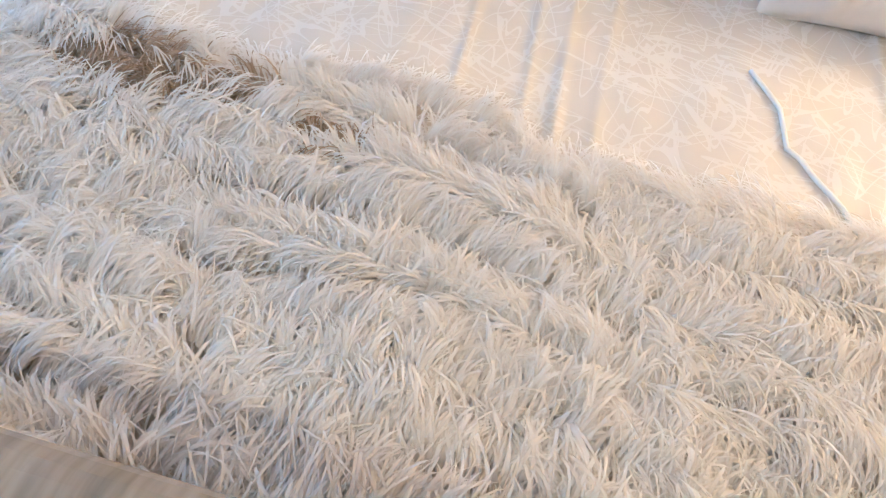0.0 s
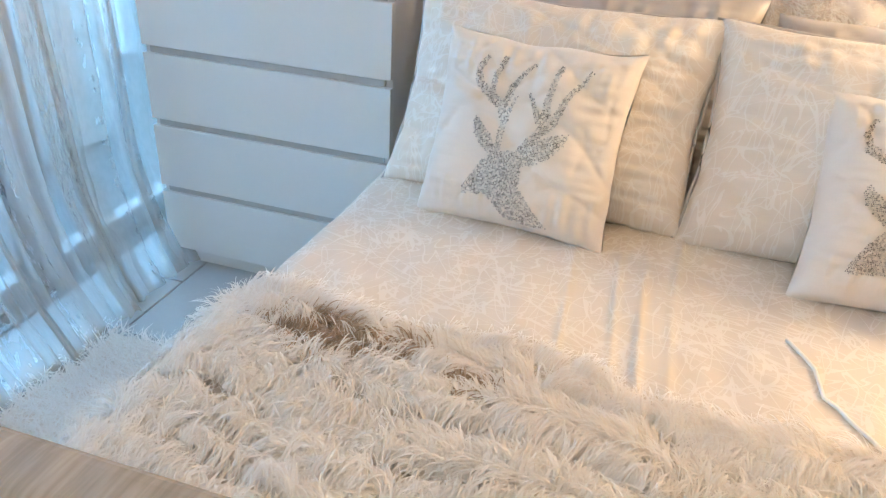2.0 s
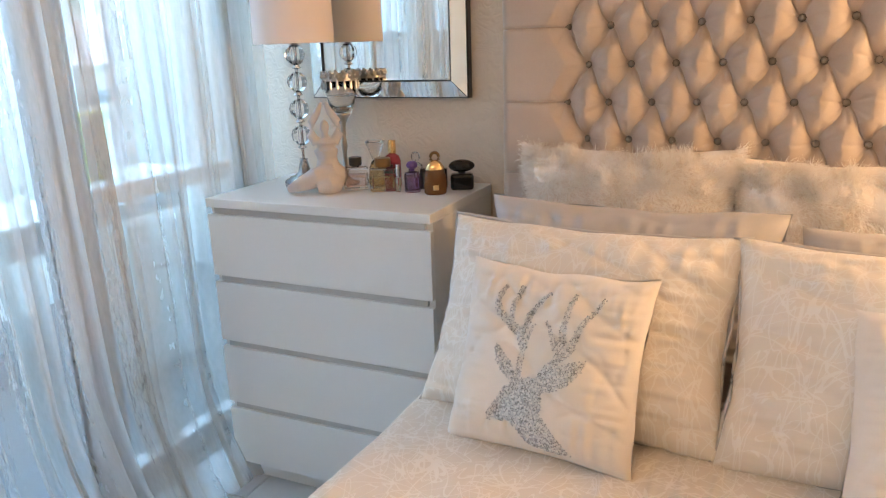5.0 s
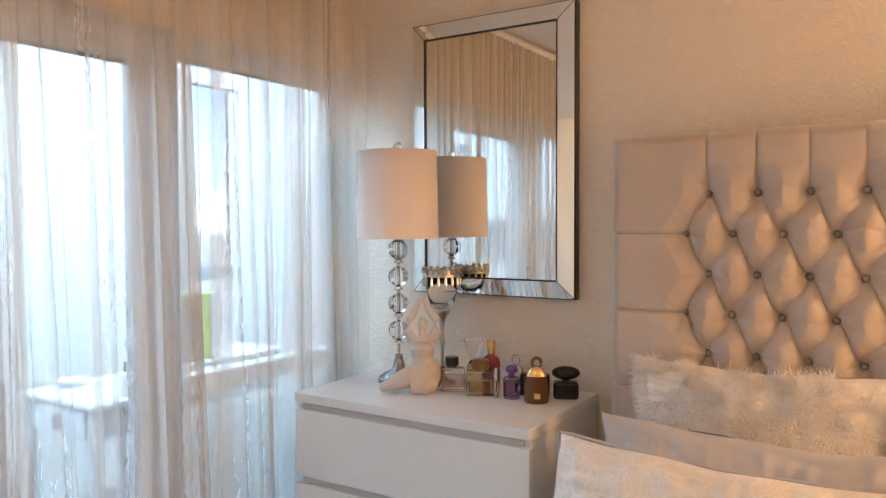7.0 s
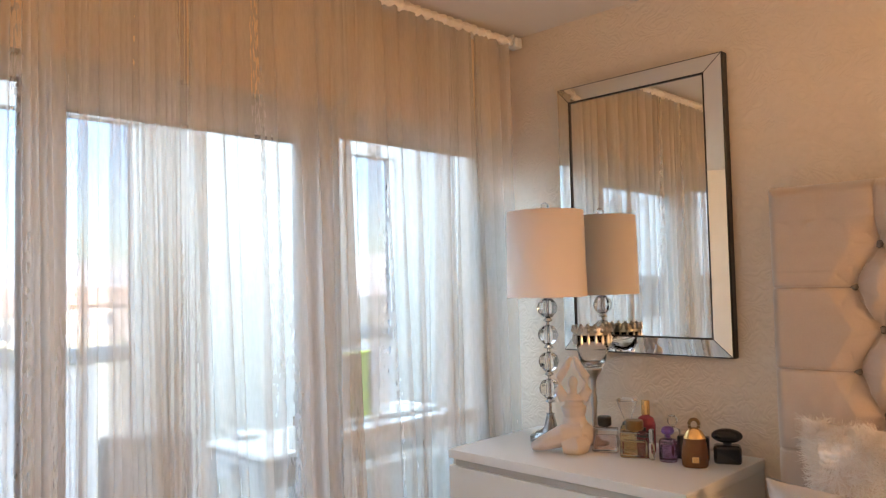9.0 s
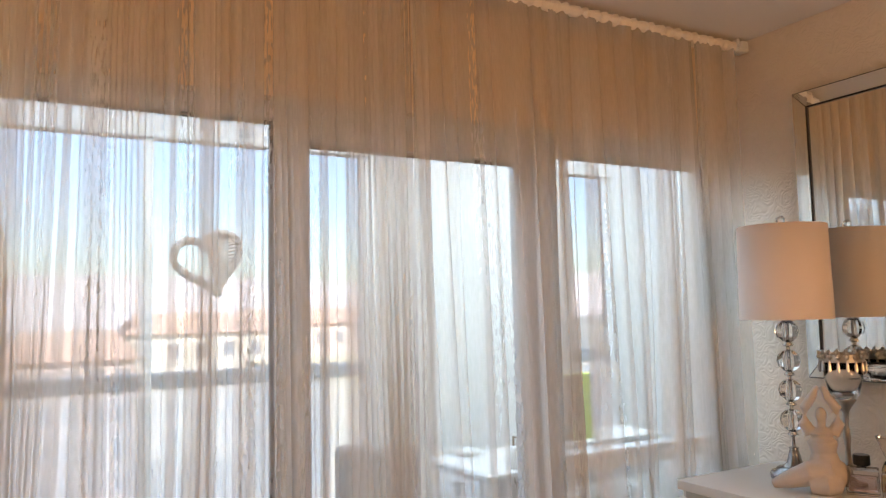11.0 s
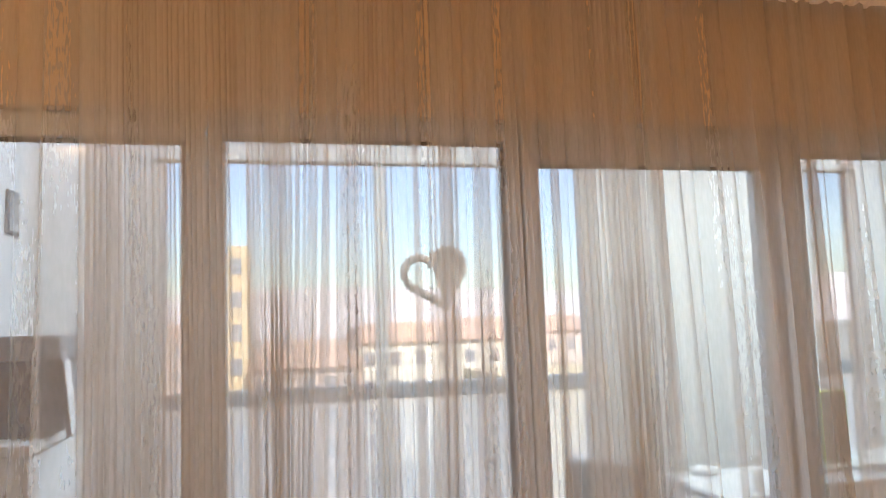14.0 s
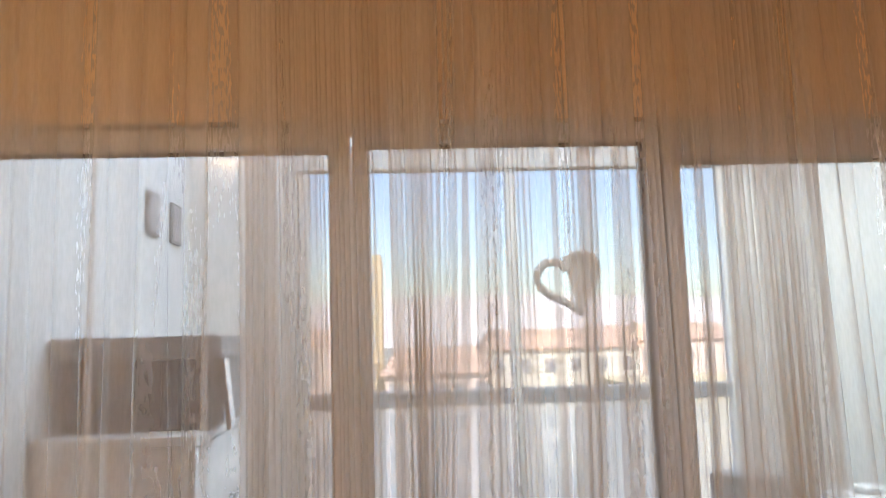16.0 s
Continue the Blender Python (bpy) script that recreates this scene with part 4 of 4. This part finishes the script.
fur_cushion((1.075, -0.295, 0.69), 0.64, 0.46, 0.18, 5.4)


# ---- rug ----
rug = thing("fur_rug", (0, 0, 0), "fluffy white rug on the tiles beside the bed", "rug")
sheet("backing", 12, 40, lambda u, v: (-0.76 + 0.78 * u, -2.6 + 1.66 * v, 0.012), FURBASE, rug, thick=0.01)


def rug_pile():
    rng = np.random.default_rng(4)
    n = 30000
    roots = np.stack([rng.uniform(-0.77, 0.02, n), rng.uniform(-2.6, -0.93, n), np.full(n, 0.012)], 1)
    ways = rng.normal(0, 1, (n, 3))
    ways[:, 2] = 0.1
    ways /= np.linalg.norm(ways, axis=1)[:, None]
    ups = np.tile(np.array([0, 0, 1.0]), (n, 1))
    strands("pile", roots, ways, ups, rng.uniform(0.03, 0.055, n), 0.004, FUR_SHORT, rug, "long white strands", seg=2, droop=0.3)


rug_pile()


# ---- chest of drawers ----
chest = thing("chest_of_drawers", (-0.40, -0.26, 0), "white lacquered chest with four handleless drawers", "chest of drawers")
CW, CD = 0.40, 0.24
part("top", box(-CW, CW, -CD, CD, 0.972, 1.0, 0.0015, 1), WHITE, chest)
for sx in (-1, 1):
    part("side_panel", box(min(sx * (CW - 0.002), sx * (CW - 0.022)), max(sx * (CW - 0.002), sx * (CW - 0.022)), -CD + 0.022, CD, 0.0, 0.9715, 0.001, 1), WHITE, chest)
part("back_panel", box(-CW + 0.023, CW - 0.023, CD - 0.012, CD, 0.02, 0.971), SHADOWGAP, chest)
for k, z1 in enumerate((0.949, 0.720, 0.491, 0.262)):
    part("drawer", box(-CW + 0.001, CW - 0.001, -CD + 0.002, -CD + 0.021, z1 - 0.206, z1, 0.0015, 1), WHITE, chest)
    part("gap_rail", box(-CW + 0.023, CW - 0.023, -CD + 0.012, -CD + 0.030, z1 + 0.001, z1 + 0.022), SHADOWGAP, chest, "recessed grip rail, shade of the gap in its grey")
part("plinth", box(-CW + 0.023, CW - 0.023, -CD + 0.03, -CD + 0.05, 0.0, 0.054), WHITE, chest)

# ---- mirror ----
mirror = thing("wall_mirror", (-0.372, -0.001, 1.740), "rectangular wall mirror with silvered strips and black edge", "mirror")
MW, MH, MB = 0.302, 0.460, 0.058
part("backing", box(-MW, MW, -0.030, 0.0, -MH, MH, 0.002, 1), BLACK, mirror, "black edge")
part("glass", box(-MW + MB, MW - MB, -0.0385, -0.0305, -MH + MB, MH - MB), MIRROR, mirror)


def mirror_strip(pts):
    """A slanting mirrored strip, inner edge lower than the outer."""
    b = bmesh.new()
    vs = [b.verts.new(p) for p in pts] + [b.verts.new((p[0], -0.0305, p[2])) for p in pts]
    b.faces.new(vs[:4])
    b.faces.new(vs[4:][::-1])
    for i in range(4):
        j = (i + 1) % 4
        b.faces.new((vs[i], vs[4 + i], vs[4 + j], vs[j]))
    return b


o, i_, g = (MW - 0.004, MH - 0.004), (MW - MB + 0.003, MH - MB + 0.003), 0.0015
yo, yi = -0.034, -0.044
for sx, sz in ((1, 0), (-1, 0), (0, 1), (0, -1)):
    if sx:
        pts = [(sx * o[0], yo, -o[1] + g), (sx * o[0], yo, o[1] - g), (sx * i_[0], yi, i_[1] - g), (sx * i_[0], yi, -i_[1] + g)]
    else:
        pts = [(-o[0] + g, yo, sz * o[1]), (o[0] - g, yo, sz * o[1]), (i_[0] - g, yi, sz * i_[1]), (-i_[0] + g, yi, sz * i_[1])]
    part("frame_strip", mirror_strip(pts), MIRROR, mirror)
for k in (-1, 1):
    part("inner_line", box(k * (MW - MB) - 0.0025, k * (MW - MB) + 0.0025, -0.0430, -0.0386, -MH + MB, MH - MB), BLACK, mirror)
    part("inner_line", box(-MW + MB + 0.003, MW - MB - 0.003, -0.0430, -0.0386, k * (MH - MB) - 0.0025, k * (MH - MB) + 0.0025), BLACK, mirror)

# ---- table lamp ----
lamp = thing("table_lamp", (-0.615, -0.205, 1.0), "crystal ball table lamp with pale drum shade", "table lamp")
part("base", lathe([(0, 0.0), (0.068, 0.0), (0.069, 0.014), (0.064, 0.020), (0.055, 0.022), (0.050, 0.030), (0.036, 0.034), (0.022, 0.045), (0.016, 0.07), (0.012, 0.085), (0.014, 0.09), (0, 0.09)]), DARKCHROME, lamp, smooth=True)
part("stem", tube([(0, 0, 0.085), (0, 0, 0.70)], [0.005, 0.005]), CHROME, lamp)
for k in range(4):
    zc = 0.150 + 0.088 * k + 0.02
    cb = ball(0.034, (0, 0, zc), 9, 6)
    part("crystal_ball", cb, CRYSTAL, lamp, "faceted clear crystal ball")
    part("collar", lathe([(0.006, -0.046), (0.014, -0.044), (0.016, -0.040), (0.010, -0.036), (0.012, -0.033)], 14, (0, 0, zc)), CHROME, lamp, smooth=True)
part("collar", lathe([(0.012, 0.455), (0.016, 0.462), (0.010, 0.47), (0.010, 0.50)], 14), CHROME, lamp, smooth=True)
part("shade", lathe([(0.132, 0.470), (0.127, 0.752), (0.1255, 0.752), (0.1305, 0.470), (0.132, 0.470)], 56), SHADE, lamp, "pale pinkish linen drum shade", True)
part("shade_ring", lathe([(0.0, 0.744), (0.012, 0.744), (0.012, 0.747), (0, 0.747)], 12), CHROME, lamp)
for k in range(3):
    a = 2.094 * k
    part("shade_spoke", tube([(0.010 * math.cos(a), 0.010 * math.sin(a), 0.7455), (0.125 * math.cos(a), 0.125 * math.sin(a), 0.7455)], [0.0018, 0.0018], 6), CHROME, lamp)
part("finial", ball(0.014, (0, 0, 0.770), 12, 8), CRYSTAL, lamp, "glass ball finial")
part("finial_stem", tube([(0, 0, 0.747), (0, 0, 0.757)], [0.004, 0.004], 8), CHROME, lamp)

# ---- figurine: one plain shape ----
b = bmesh.new()
ball(0.052, (0.012, 0, 0.048), 20, 14, (1.15, 0.95, 0.92), b)
tube([(0.03, -0.03, 0.03), (0.005, -0.055, 0.026), (-0.03, -0.05, 0.022)], [0.032, 0.030, 0.022], 14, b)
tube([(0.02, -0.02, 0.055), (-0.035, -0.035, 0.050), (-0.085, -0.03, 0.030), (-0.124, -0.02, 0.014)], [0.040, 0.033, 0.024, 0.012], 14, b)
tube([(0.01, 0, 0.07), (0.008, 0, 0.105), (0.006, 0, 0.135), (0.006, 0, 0.158), (0.006, 0, 0.172)], [0.043, 0.032, 0.040, 0.036, 0.018], 16, b)
tube([(0.006, 0, 0.165), (0.006, 0, 0.195)], [0.012, 0.011], 12, b)
ball(0.018, (0.006, -0.002, 0.208), 14, 10, (0.85, 0.9, 1.2), b)
for s in (-1, 1):
    tube([(0.006 + s * 0.026, 0, 0.155), (0.006 + s * 0.043, 0, 0.185), (0.006 + s * 0.040, 0, 0.225), (0.006 + s * 0.020, 0, 0.255), (0.006 + s * 0.006, 0, 0.287)], [0.018, 0.016, 0.014, 0.012, 0.006], 12, b)
fig = part("figurine", b, CERAMIC, None, smooth=True)
fig.matrix_basis = pose(-0.480, -0.278, 1.0, 0, 0, 36) @ Matrix.Diagonal((1.0, 0.9, 1.0, 1))
md = fig.modifiers.new("fuse", "REMESH")
md.mode, md.voxel_size, md.use_smooth_shade = "VOXEL", 0.0028, True
ms = fig.modifiers.new("soften", "SMOOTH")
ms.iterations, ms.factor = 3, 0.4
tagged(fig, "matt white ceramic seated figurine with raised arms", "figurine")

# ---- candle goblet ----
gob = thing("candle_goblet", (-0.492, -0.135, 1.0), "silver stemmed glass candle goblet with jewelled rim", "candle holder")
part("foot", lathe([(0, 0), (0.045, 0), (0.046, 0.006), (0.02, 0.014), (0.010, 0.03), (0.007, 0.10), (0.011, 0.13), (0.007, 0.16), (0.009, 0.20), (0.016, 0.215), (0.030, 0.235), (0.030, 0.238), (0, 0.238)]), SILVER, gob, "aged silver stem", True)
part("bowl", lathe([(0.0, 0.239), (0.030, 0.240), (0.042, 0.262), (0.050, 0.30), (0.053, 0.345), (0.051, 0.345), (0.048, 0.30), (0.040, 0.265), (0.0, 0.244)]), CLEARGLASS, gob, "clear glass bowl", True)
rim = part("jewelled_rim", lathe([(0.054, 0.345), (0.058, 0.347), (0.058, 0.368), (0.054, 0.370), (0.0538, 0.345)], 32), SILVER, gob, "ornate silver rim")
for k in range(16):
    a = 2 * math.pi * k / 16
    x, y = 0.0600 * math.cos(a), 0.0600 * math.sin(a)
    part("bead", ball(0.008, (x, y, 0.361), 8, 6), SILVER, rim)
    part("scallop", ball(0.006, (x, y, 0.372), 8, 5), SILVER, rim)
    part("drop", tube([(x, y, 0.350), (x, y, 0.338), (x, y, 0.322), (x, y, 0.314)], [0.002, 0.0045, 0.005, 0.001], 6), SILVER, rim)


# ---- perfume bottles ----
def bottle(place, label, body, body_mat, cap, cap_mat, inner=None, inner_mat=None, turn=0, extra=()):
    u = thing("perfume_bottle", (*place, 1.0), label, "perfume bottle", "perfume bottles", rot=(0, 0, turn))
    part("glass_body", body, body_mat, u)
    if inner is not None:
        part("perfume", inner, inner_mat, u, "coloured perfume")
    part("cap", cap, cap_mat, u)
    for nm, b_, m_ in extra:
        part(nm, b_, m_, u)
    return u


def rect_bottle(w, d, h, bev=0.006):
    return box(-w / 2, w / 2, -d / 2, d / 2, 0, h, bev, 2)


def cyl(r, z0, z1, n=20, bev=0.002):
    return lathe([(0, z0), (r - bev, z0), (r, z0 + bev), (r, z1 - bev), (r - bev, z1), (0, z1)], n)


bottle((-0.398, -0.225), "square clear bottle of pale pink perfume, black cap", rect_bottle(0.080, 0.042, 0.072), CLEARGLASS, cyl(0.021, 0.078, 0.106), BLACK, box(-0.033, 0.033, -0.015, 0.015, 0.009, 0.052, 0.004, 1), LIQUID, 30, (("collar", cyl(0.012, 0.0725, 0.0775), CHROME),))
bottle((-0.292, -0.232), "square clear bottle of honey perfume, bronze cap", rect_bottle(0.084, 0.044, 0.074), CLEARGLASS, cyl(0.026, 0.0795, 0.108), BRONZE, box(-0.035, 0.035, -0.016, 0.016, 0.009, 0.050, 0.004, 1), HONEY, 28, (("collar", cyl(0.014, 0.0745, 0.079), GOLD),))
bottle((-0.238, -0.232), "slim clear travel spray with silver cap", cyl(0.0085, 0, 0.048), CLEARGLASS, cyl(0.0075, 0.0485, 0.088), CHROME)
bottle((-0.195, -0.215), "round lilac glass bottle with purple flower cap", lathe([(0, 0), (0.024, 0), (0.026, 0.004), (0.026, 0.054), (0.022, 0.062), (0.009, 0.066), (0, 0.066)]), LILAC, ball(0.017, (0, 0, 0.086), 8, 6, (1.15, 1.15, 0.8)), PURPLE, cyl(0.0205, 0.006, 0.048), glass_material("lilac_perfume", (0.60, 0.42, 0.62)), 0, (("collar", cyl(0.008, 0.0665, 0.074), PURPLE),))


def amber_bottle():
    u = thing("perfume_bottle", (-0.105, -0.235, 1.0), "honeycomb amber bottle with gold shoulder and loop", "perfume bottle", "perfume bottles", rot=(0, 0, 30))
    prof = [(0.030, 0.0), (0.035, 0.006), (0.036, 0.03), (0.034, 0.055), (0.029, 0.078)]
    b = lathe([(0, 0)] + prof + [(0, 0.078)], 26)
    bmesh.ops.scale(b, verts=b.verts, vec=(1, 0.55, 1))
    part("glass_body", b, AMBER, u, smooth=False)
    b = lathe([(0.030, 0.0785), (0.027, 0.088), (0.019, 0.100), (0.008, 0.108), (0, 0.109)], 26)
    bmesh.ops.scale(b, verts=b.verts, vec=(1, 0.55, 1))
    part("shoulder", b, GOLD, u, "polished gold shoulder", True)
    ring = [(0.013 * math.cos(a), 0.0, 0.116 + 0.015 * math.sin(a)) for a in np.linspace(-0.6, 3.74, 14)]
    part("loop", tube(ring, [0.005] * 14, 8), BRONZE, u, "brown leather loop", True)
    part("label_plate", box(-0.009, 0.009, -0.0235, -0.0205, 0.016, 0.032, 0.001, 1), GOLD, u, "small gold label plate")


amber_bottle()
bottle((-0.055, -0.140), "low black glass bottle with black pebble stopper", rect_bottle(0.074, 0.045, 0.052, 0.009), BLACKGLASS, ball(0.042, (0, 0, 0.077), 20, 12, (1.0, 0.6, 0.48)), BLACKGLASS, None, None, 25, (("neck", cyl(0.012, 0.0525, 0.060), BLACK),))
bottle((-0.150, -0.150), "squat dark bottle standing behind the amber one", rect_bottle(0.088, 0.03, 0.066, 0.004), BLACKGLASS, cyl(0.012, 0.0665, 0.078), BLACK, None, None, 20)
bottle((-0.375, -0.130), "tall frosted bottle with clear fan stopper", lathe([(0, 0), (0.026, 0), (0.028, 0.01), (0.022, 0.06), (0.014, 0.078), (0.009, 0.082), (0, 0.082)]), HONEY, lathe([(0, 0.083), (0.010, 0.084), (0.016, 0.10), (0.028, 0.13), (0.034, 0.146), (0.024, 0.150), (0, 0.150)]), CLEARGLASS, None, None, 0)
bottle((-0.300, -0.150), "rose glass bottle with tall gold cap", lathe([(0, 0), (0.026, 0), (0.028, 0.006), (0.028, 0.085), (0.022, 0.102), (0.010, 0.110), (0, 0.110)]), PINKGLASS, cyl(0.013, 0.1105, 0.154), GOLD, None, None, 0, (("label_plate", box(-0.016, 0.016, -0.0305, -0.0285, 0.05, 0.078), BLACK),))
bottle((-0.225, -0.130), "clear cut-glass bottle with faceted stopper", lathe([(0, 0), (0.024, 0), (0.026, 0.006), (0.024, 0.07), (0.010, 0.08), (0, 0.08)], 8), CLEARGLASS, ball(0.017, (0, 0, 0.099), 7, 5), CRYSTAL)


# ---- balcony furniture ----
desk = thing("writing_desk", (-2.30, -0.14, 0), "white desk with a drawer and ring pull", "desk")
part("desktop", box(-0.28, 0.27, -0.26, 0.26, 0.745, 0.770, 0.004, 1), WHITE, desk)
for x, y in ((-0.25, -0.23), (0.24, -0.23), (-0.25, 0.23), (0.24, 0.23)):
    part("leg", tube([(x, y, 0.0), (x, y, 0.60), (x, y, 0.744)], [0.016, 0.024, 0.026], 8), WHITE, desk)
part("apron", box(-0.22, 0.21, -0.225, 0.225, 0.60, 0.744, 0.003, 1), WHITE, desk)
dr = part("drawer", box(-0.20, 0.19, -0.245, -0.226, 0.612, 0.735, 0.004, 1), WHITE, desk)
ring = [(0.0 + 0.026 * math.cos(a), -0.256, 0.668 + 0.030 * math.sin(a)) for a in np.linspace(0, 2 * math.pi, 18)]
part("ring_pull", tube(ring, [0.0045] * 18, 6), BLACK, dr, "iron ring pull")
tagged(part("desk_dish", lathe([(0, 0.770), (0.05, 0.770), (0.065, 0.79), (0.066, 0.80), (0.06, 0.795), (0, 0.778)], 20, (-2.50, -0.21, 0.0005)), WHITE, smooth=True), "small white dish on the desk", "dish")
pump = thing("pump_bottle", (-2.10, -0.20, 0.7705), "small white pump bottle on the desk", "bottle")
part("bottle_body", lathe([(0, 0), (0.025, 0), (0.026, 0.01), (0.026, 0.09), (0.012, 0.105), (0, 0.105)], 16), WHITE, pump, smooth=True)
part("pump", tube([(0, 0, 0.105), (0, 0, 0.145), (0.025, 0, 0.145)], [0.006, 0.006, 0.004], 8), BRONZE, pump)

chair = thing("desk_chair", (-2.47, -0.70, 0), "grey fabric upholstered chair at the desk", "chair", rot=(0, 0, 236))
part("backrest", box(-0.19, 0.19, 0.17, 0.24, 0.40, 0.915, 0.03, 4), LINEN, chair)
part("seat", box(-0.21, 0.21, -0.24, 0.165, 0.40, 0.48, 0.03, 4), LINEN, chair)
for x, y in ((-0.18, -0.2), (0.18, -0.2), (-0.17, 0.19), (0.17, 0.19)):
    part("leg", tube([(x, y, 0.0), (x * 0.95, y * 0.95, 0.399)], [0.012, 0.02], 8), BLACK, chair)

shelf = thing("shelf_unit", (-1.88, 0.08, 0), "white drawer unit with open shelf on the balcony", "cabinet")
part("body", box(-0.13, 0.15, -0.27, 0.30, 0.0, 0.74, 0.003, 1), WHITE, shelf)
part("board", box(-0.13, 0.15, -0.27, 0.30, 0.912, 0.932, 0.003, 1), WHITE, shelf)
for y in (-0.26, 0.29):
    part("upright", box(-0.13, 0.15, y - 0.01, y + 0.01, 0.741, 0.911), WHITE, shelf)
for k in range(3):
    part("drawer", box(0.151, 0.167, -0.26, 0.29, 0.03 + 0.235 * k, 0.25 + 0.235 * k, 0.003, 1), WHITE, shelf)
lime = thing("lime_screen", (-1.80, 0.0, 0.9325), "lime yellow panel standing on white shelf", "panel")
part("panel", box(-0.01, 0.01, -0.17, 0.02, 0.0, 0.29, 0.003, 1), LIME, lime)
part("glass_front", box(0.012, 0.015, -0.17, 0.07, 0.0, 0.285), PANE, lime)
for k, (y, h) in enumerate(((-0.12, 0.07), (-0.04, 0.10), (0.03, 0.06), (0.12, 0.11))):
    tagged(part("trinket_box", box(-1.83, -1.77, y - 0.025, y + 0.025, 0.741, 0.741 + h, 0.006, 2), (SLATE, SILVER, PRINT, CHROME)[k]), "small dark ornament on white shelf", "ornament", "shelf ornaments")

cab = thing("white_cabinet", (-1.94, -3.165, 0), "tall white cabinet with bar handles against balcony wall", "cabinet")
part("body", box(-0.44, 0.45, -0.25, 0.215, 0.0, 1.215, 0.002, 1), WHITE, cab)
part("worktop", box(-0.46, 0.47, -0.252, 0.245, 1.216, 1.25, 0.004, 1), WHITE, cab)
for k in range(2):
    d = part("door", box(-0.435 + 0.445 * k, 0.005 + 0.44 * k, 0.216, 0.234, 0.04, 1.205, 0.003, 1), WHITE, cab)
    part("handle", tube([(-0.10 + 0.09 * k, 0.262, 1.0 - 0.02 * k), (0.0 + 0.09 * k, 0.262, 1.0 - 0.02 * k)], [0.007, 0.007], 8), CHROME, d, "steel bar handle")
    for q in (-0.09, -0.01):
        part("handle_post", tube([(q + 0.09 * k, 0.233, 1.0 - 0.02 * k), (q + 0.09 * k, 0.262, 1.0 - 0.02 * k)], [0.004, 0.004], 6), CHROME, d)
tank = thing("display_case", (-1.60, -3.15, 1.2505), "dark glass case with slatted front under grey lid", "display case")
part("case_body", box(-0.44, 0.0, -0.26, 0.235, 0.0, 0.225, 0.004, 1), SLATE, tank)
part("lid", box(-0.47, 0.03, -0.262, 0.275, 0.226, 0.300, 0.004, 1), LINEN, tank, "pale grey lid")
part("end_panel", box(-0.42, -0.004, 0.236, 0.246, 0.008, 0.222, 0.002, 1), LINEN, tank, "grey patterned end panel")
card = thing("white_card", (-1.66, -2.86, 1.2508), "white card leaning against the display case", "card", rot=(6, 0, 8))
part("sheet", box(-0.075, 0.075, 0.0, 0.006, 0.0, 0.225, 0.001, 1), WHITE, card)
part("backing", box(-0.078, 0.078, -0.008, -0.001, 0.0, 0.228, 0.001, 1), BLACK, card, "dark backing board")
for k in range(9):
    part("slat", box(0.001, 0.006, -0.25 + 0.052 * k, -0.232 + 0.052 * k, 0.01, 0.215), SLATE, tank)
for k, (x, z) in enumerate(((-2.505, 2.105), (-2.84, 2.108))):
    pic = thing("wall_picture", (x, BY0 + 0.001, z), "small grey framed print on white balcony wall", "picture", "balcony prints")
    part("frame", box(-0.075, 0.075, 0.0, 0.015, -0.10, 0.10, 0.003, 1), LINEN, pic)
    part("print", box(-0.062, 0.062, 0.0155, 0.018, -0.085, 0.085), PRINT, pic)

heart = thing("wicker_heart", (BX + 0.03, -1.40, 1.80), "brown wicker heart hanging at the balcony glazing", "ornament", rot=(0, -15, 90))
pts = []
for k in range(41):
    a = 2 * math.pi * k / 40
    pts.append((0.0105 * 16 * math.sin(a) ** 3, 0.0, 0.0105 * (13 * math.cos(a) - 5 * math.cos(2 * a) - 2 * math.cos(3 * a) - math.cos(4 * a))))
part("wreath", tube(pts, [0.022] * 41, 8), WICKER, heart, smooth=True)
weave = bmesh.new()
for q in range(32):
    a = 0.25 + 0.084 * q
    xw = 0.0105 * 16 * math.sin(a) ** 3
    zw = 0.0105 * (13 * math.cos(a) - 5 * math.cos(2 * a) - 2 * math.cos(3 * a) - math.cos(4 * a))
    if xw > 0.01:
        tube([(0.0, 0.0, zw), (xw, 0.0, zw)], [0.009, 0.008], 6, weave)
part("weave", weave, WICKER, heart, "woven twigs filling one lobe")
part("cord", tube([(0, 0, 0.05), (0.158, 0, 0.64)], [0.002, 0.002], 5), WICKER, heart)
part("hook", tube([(0.158, -0.004, 0.64), (0.158, 0.034, 0.64)], [0.004, 0.004], 6), CHROME, heart)
